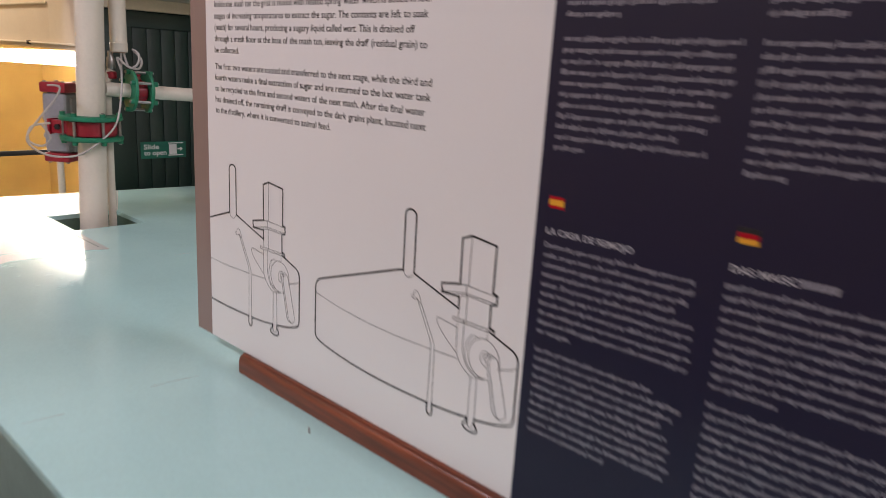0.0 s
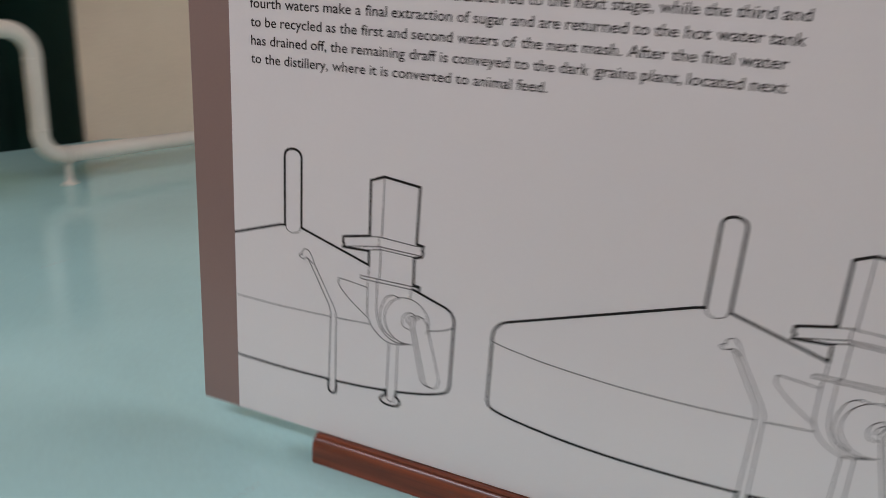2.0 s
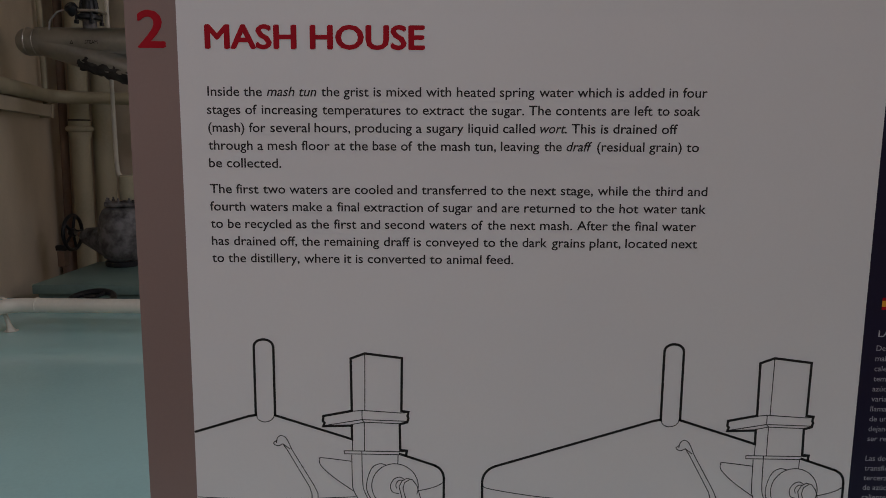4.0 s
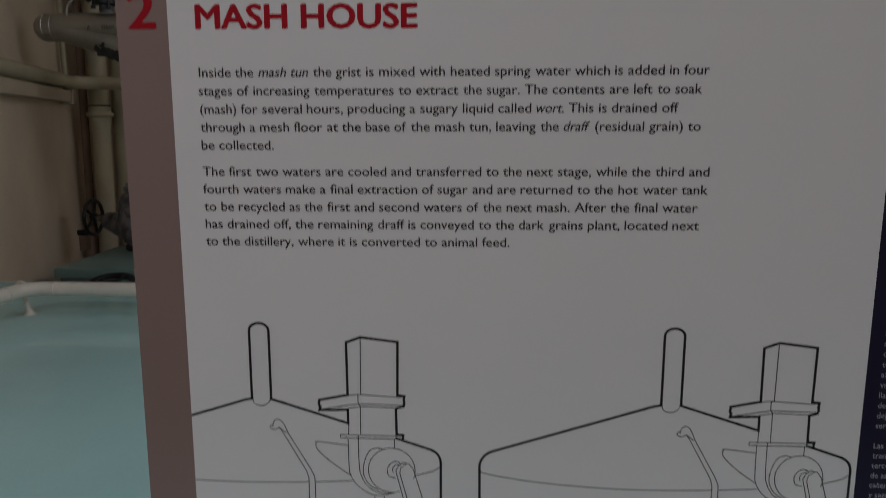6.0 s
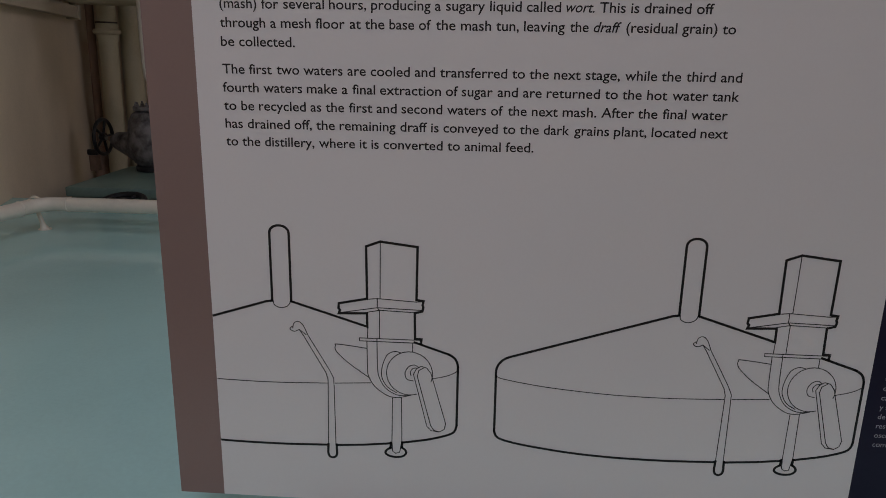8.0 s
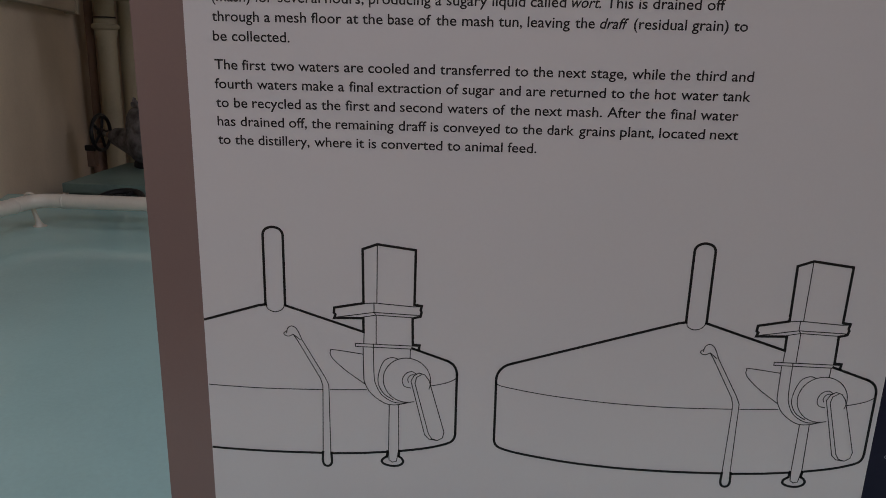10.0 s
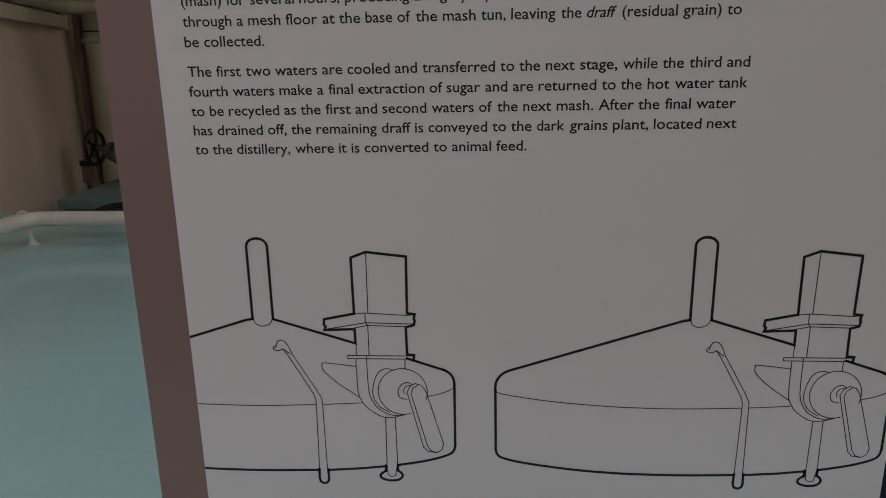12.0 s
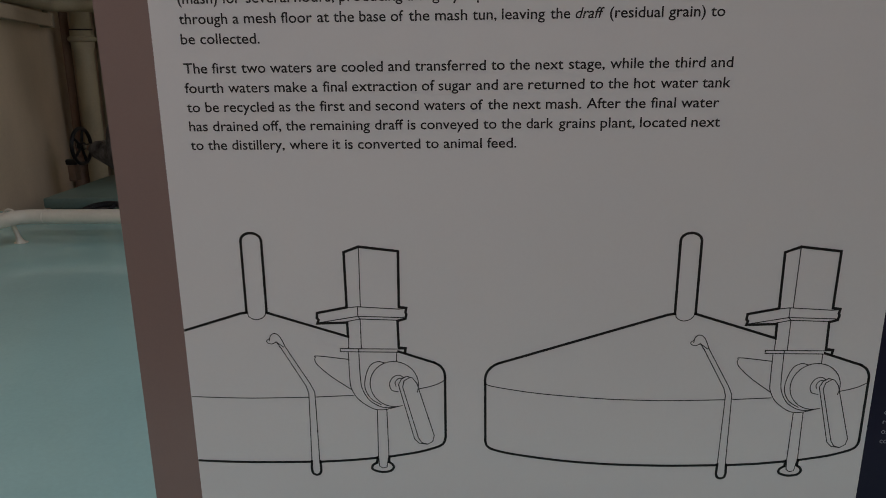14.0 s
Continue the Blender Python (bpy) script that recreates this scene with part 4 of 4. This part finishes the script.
def steam_pipe():
    s = thing("steam_pipe", "dull stainless clad steam pipe with a dished end", "pipe", place=CORNER)
    y, z, r = 2.617, 1.866, 0.05
    end = [(0.0, -0.034), (0.016, -0.033), (0.03, -0.028), (0.04, -0.019), (0.0465, -0.007), (r - 0.001, 0.004), (r + 0.0008, 0.006), (r + 0.0008, 0.0095), (r - 0.0012, 0.011), (r - 0.0005, 0.026), (r, 0.036)]
    part("end_cap", lathe(end + [(0, 0.036)], along((-2.317, y, z), (1, 0, 0)), 48), STEEL, s, "dished steel end with a raised seam")
    part("cladding", lathe([(0, 0.0365), (r + 0.0016, 0.0365), (r + 0.0016, 0.041), (r, 0.042), (r, 1.2), (0, 1.2)], along((-2.317, y, z), (1, 0, 0)), 48), STEEL, s)
    part("seam", box((-2.28, y - 0.004, z + r - 0.001), (-1.13, y + 0.004, z + r + 0.002), 0.001), STEEL, s)
    fall = Vector((1, 0, -0.31)).normalized()
    start = Vector((-2.252, y - 0.001, z - 0.0015))
    part("lower_branch", tube([start, start + fall * 0.62], 0.0485, sides=40), STEEL, s, "clad branch falling away below")
    torn = tube([start + fall * k + Vector((0, -0.004, -0.012)) for k in (0.145, 0.16, 0.18, 0.2, 0.22, 0.25, 0.28, 0.32, 0.36, 0.4)], 0.042, sides=40)
    bmesh.ops.subdivide_edges(torn, edges=torn.edges[:], cuts=1)
    for v in torn.verts:
        v.co += 0.008 * noise.noise_vector(v.co * 55) + 0.004 * noise.noise_vector(v.co * 140)
    part("torn_lagging", torn, LAGGING, s, "dark torn lagging under the branch")
    part("label_text", lettering_mesh("STEAM", 0.019, 0.046), INK, s, "", False).matrix_basis = Matrix.Translation((-2.083, y - r - 0.0015, z - 0.012))
    tri = bmesh.new()
    for pts in (((0, 0), (0.014, 0), (0.0118, 0.0026), (0.0024, 0.0026)), ((0.014, 0), (0.007, 0.013), (0.007, 0.0092), (0.0108, 0.0026)), ((0.007, 0.013), (0, 0), (0.0032, 0.0026), (0.007, 0.0092))):
        tri.faces.new([tri.verts.new((a, 0, b)) for a, b in pts])
    part("warning_mark", tri, INK, s, "", False).matrix_basis = Matrix.Translation((-2.137, y - r - 0.0015, z - 0.012))
    v = thing("steam_valve", "dark valve with a yoke on top of the steam pipe", "valve", place=CORNER)
    c = Vector((-2.085, y, z + r))
    part("neck", tube([c - Vector((0, 0, 0.004)), c + Vector((0, 0, 0.05))], 0.024), CAST, v)
    part("bonnet", lathe([(0, 0.028), (0.036, 0.028), (0.04, 0.032), (0.04, 0.044), (0.03, 0.05), (0.022, 0.085), (0.026, 0.1), (0, 0.1)], Matrix.Translation(c), 28), BLACK, v)
    part("plate", box((c.x - 0.025, y - 0.035, c.z + 0.052), (c.x + 0.05, y + 0.035, c.z + 0.062), 0.002), STEEL, v, "pale steel plate")
    for dx, dy in ((-0.045, -0.028), (0.03, -0.03), (-0.03, 0.03), (0.04, 0.03)):
        part("bolt", lathe([(0, 0), (0.009, 0), (0.009, 0.012), (0.005, 0.013), (0.005, 0.052), (0, 0.052)], Matrix.Translation(c + Vector((dx * 0.75, dy, 0.012))), 6), BLACK, v)
    part("side_boss", lathe([(0, 0), (0.02, 0), (0.022, 0.006), (0.022, 0.03), (0.014, 0.038), (0, 0.038)], along(c + Vector((-0.045, -0.01, 0.05)), (-0.3, -0.5, 0.6)), 20), BLACK, v)
    for dx in (-0.03, 0.03):
        part("yoke_arm", tube([c + Vector((dx, 0, 0.06)), c + Vector((dx * 0.5, 0, 0.14))], 0.008, sides=10), BLACK, v)
    part("spindle", tube([c + Vector((0, 0, 0.06)), c + Vector((0, 0, 0.2))], 0.006, sides=10), STEEL, v)
    part("lagging_wire", tube([c + Vector((-0.135, -0.03, -0.02)), c + Vector((-0.13, -0.03, 0.02)), c + Vector((-0.1, -0.03, 0.052)), c + Vector((-0.05, -0.025, 0.066)), c + Vector((-0.02, -0.02, 0.06))], 0.0035, bend=0.03, sides=8), CABLE, v)
    return s


def lettering_mesh(text, size, width):
    data = bpy.data.curves.new("scratch_text", "FONT")
    data.body, data.size, data.resolution_u = text, 1.0, 3
    ob = new("scratch_text", data)
    bpy.context.view_layer.update()
    me = bpy.data.meshes.new_from_object(ob.evaluated_get(bpy.context.evaluated_depsgraph_get()))
    bpy.data.objects.remove(ob)
    bpy.data.curves.remove(data)
    bm = bmesh.new()
    bm.from_mesh(me)
    bpy.data.meshes.remove(me)
    hi = max(v.co.x for v in bm.verts)
    for v in bm.verts:
        v.co = (v.co.x * width / hi, 0, v.co.y * size)
    return bm


steam_pipe()


def ledge():
    u = thing("teal_tank", "teal painted steel tank with a flat top behind the vessel", "tank", place=CORNER)
    part("shell", box((-2.3, 2.535, 0), (-0.8, 3.02, 0.948), 0.004), TEAL, u)
    part("lid", box((-2.312, 2.517, 0.948), (-0.79, 3.04, 0.985), 0.006), TEAL, u)
    return u


ledge()


def globe_valve():
    v = thing("globe_valve", "grey cast valve with a black spoked handwheel", "valve", place=CORNER)
    hub = Vector((-2.408, 3.015, 1.115))
    d = Vector((0.72, -0.2, -0.12)).normalized()
    body = hub + d * 0.24
    m = along(hub, Vector((1, -0.03, 0.0)))
    wheel = part("handwheel", ring(0.075, 0.008, m, sides=36), BLACK, v, "black spoked handwheel")
    part("wheel_hub", disc(0.018, 0.024, m @ Matrix.Translation((0, 0, -0.012))), BLACK, wheel)
    for k in range(5):
        a = 2 * math.pi * k / 5
        part("spoke", tube([m @ Vector((0.014 * math.cos(a), 0.014 * math.sin(a), 0)), m @ Vector((0.073 * math.cos(a), 0.073 * math.sin(a), 0))], 0.006, sides=10), BLACK, wheel)
    part("spindle", tube([hub - d * 0.02, hub + d * 0.1], 0.009, sides=14), STEEL, v)
    part("bonnet", lathe([(0, 0), (0.022, 0), (0.026, 0.012), (0.036, 0.02), (0.062, 0.12), (0.075, 0.16), (0.0, 0.16)], along(hub + d * 0.055, d), 32), CAST, v)
    foot = body + Vector((0.02, 0, 0))
    up = Matrix.Translation(foot)
    base = 0.985 - foot.z
    part("body", lathe([(0, base + 0.025), (0.055, base + 0.025), (0.06, -0.07), (0.078, -0.055), (0.093, -0.02), (0.097, 0.02), (0.096, 0.08), (0.089, 0.12), (0.076, 0.146), (0.06, 0.158), (0.05, 0.161), (0, 0.161)], up, 40), CAST, v, "bulging mottled grey casting")
    part("base_flange", disc(0.075, 0.025, Matrix.Translation((foot.x, foot.y, 0.985)), 0.004), BLACK, v, "dark base flange")
    part("cover_flange", lathe([(0, 0.1615), (0.066, 0.1615), (0.068, 0.164), (0.068, 0.176), (0.065, 0.179), (0, 0.179)], up, 36), CAST, v)
    for k in range(8):
        a = 2 * math.pi * k / 8 + 0.2
        part("bolt", lathe([(0, 0), (0.0075, 0), (0.0075, 0.009), (0.004, 0.01), (0.004, 0.018), (0, 0.018)], Matrix.Translation(foot + Vector((0.056 * math.cos(a), 0.056 * math.sin(a), 0.1795))), 6), CAST, v)
    part("gland", lathe([(0, 0), (0.012, 0), (0.014, 0.004), (0.014, 0.014), (0.008, 0.02), (0, 0.02)], along(hub + d * 0.036, d), 12), BROWN_PIPE, v, "small brown gland nut")
    w = thing("valve_riser", "pale cream pipe stub with a thin white pipe above the valve", "pipe", place=CORNER)
    part("stub", lathe([(0, 0.1885), (0.03, 0.1885), (0.032, 0.192), (0.032, 0.285), (0.027, 0.292), (0, 0.292)], up @ Matrix.Translation((0.03, 0, 0)), 32), CREAM_PIPE, w)
    part("thin_pipe", tube([foot + Vector((0.03, 0, 0.27)), foot + Vector((-0.004, 0, 0.29)), foot + Vector((-0.01, 0, 0.35)), foot + Vector((-0.022, 0, 3.3 - foot.z))], 0.0085, bend=0.03, sides=14), WHITE_PIPE, w, "thin white pipe")
    w = thing("small_bracket", "small dark bracket on the wall beside the handwheel", "bracket", place=CORNER)
    part("arm", box((-2.482, 3.0, 1.035), (-2.435, 3.02, 1.06), 0.006), BLACK, w)
    part("plate", box((-2.475, 3.0, 0.965), (-2.442, 3.04, 1.035), 0.004), BROWN_PIPE, w)
    return v


globe_valve()


def low_handwheel():
    v = thing("floor_handwheel", "black handwheel lying level on a spindle behind the vessel", "handwheel", place=CORNER)
    c = Vector((-2.0, 2.33, 0.972))
    part("rim", ring(0.072, 0.011, Matrix.Translation(c) @ pose(0, 0, 0, 12, 0, 0), sides=40), BLACK, v)
    part("hub", disc(0.02, 0.03, Matrix.Translation(c - Vector((0, 0, 0.015)))), BLACK, v)
    for k in range(5):
        a = 2 * math.pi * k / 5
        part("spoke", tube([c, c + Vector((0.07 * math.cos(a), 0.07 * math.sin(a) * 0.98, 0.07 * math.sin(a) * 0.2))], 0.006, sides=8), BLACK, v)
    part("spindle", tube([(c.x, c.y, 0), c], 0.014), STEEL, v)
    w = thing("lever", "thin black valve lever on a short stem", "lever", place=CORNER)
    part("arm", tube([(-2.2, 2.35, 0.963), (-2.085, 2.34, 0.97)], 0.005, sides=10), BLACK, w)
    part("stem", tube([(-2.2, 2.35, 0), (-2.2, 2.35, 0.967)], 0.008, sides=10), STEEL, w)


low_handwheel()


# ---- crumbs on the deck ----
def crumbs():
    rng = random.Random(9)
    bm = bmesh.new()
    for x, y in ((-0.706, 0.522), (-0.713, 0.527)):
        s = rng.uniform(0.0012, 0.0026)
        out = bmesh.new()
        bmesh.ops.create_icosphere(out, subdivisions=1, radius=s, matrix=Matrix.Translation((x, y, DECK_Z + s * 0.5)) @ Matrix.Diagonal((1.4, 1, 0.6, 1)))
        bm = join(bm, out)
    tagged(part("crumb", bm, WOOD), "tiny brown crumbs lying on the turquoise deck", "debris", "", "stuff")


crumbs()
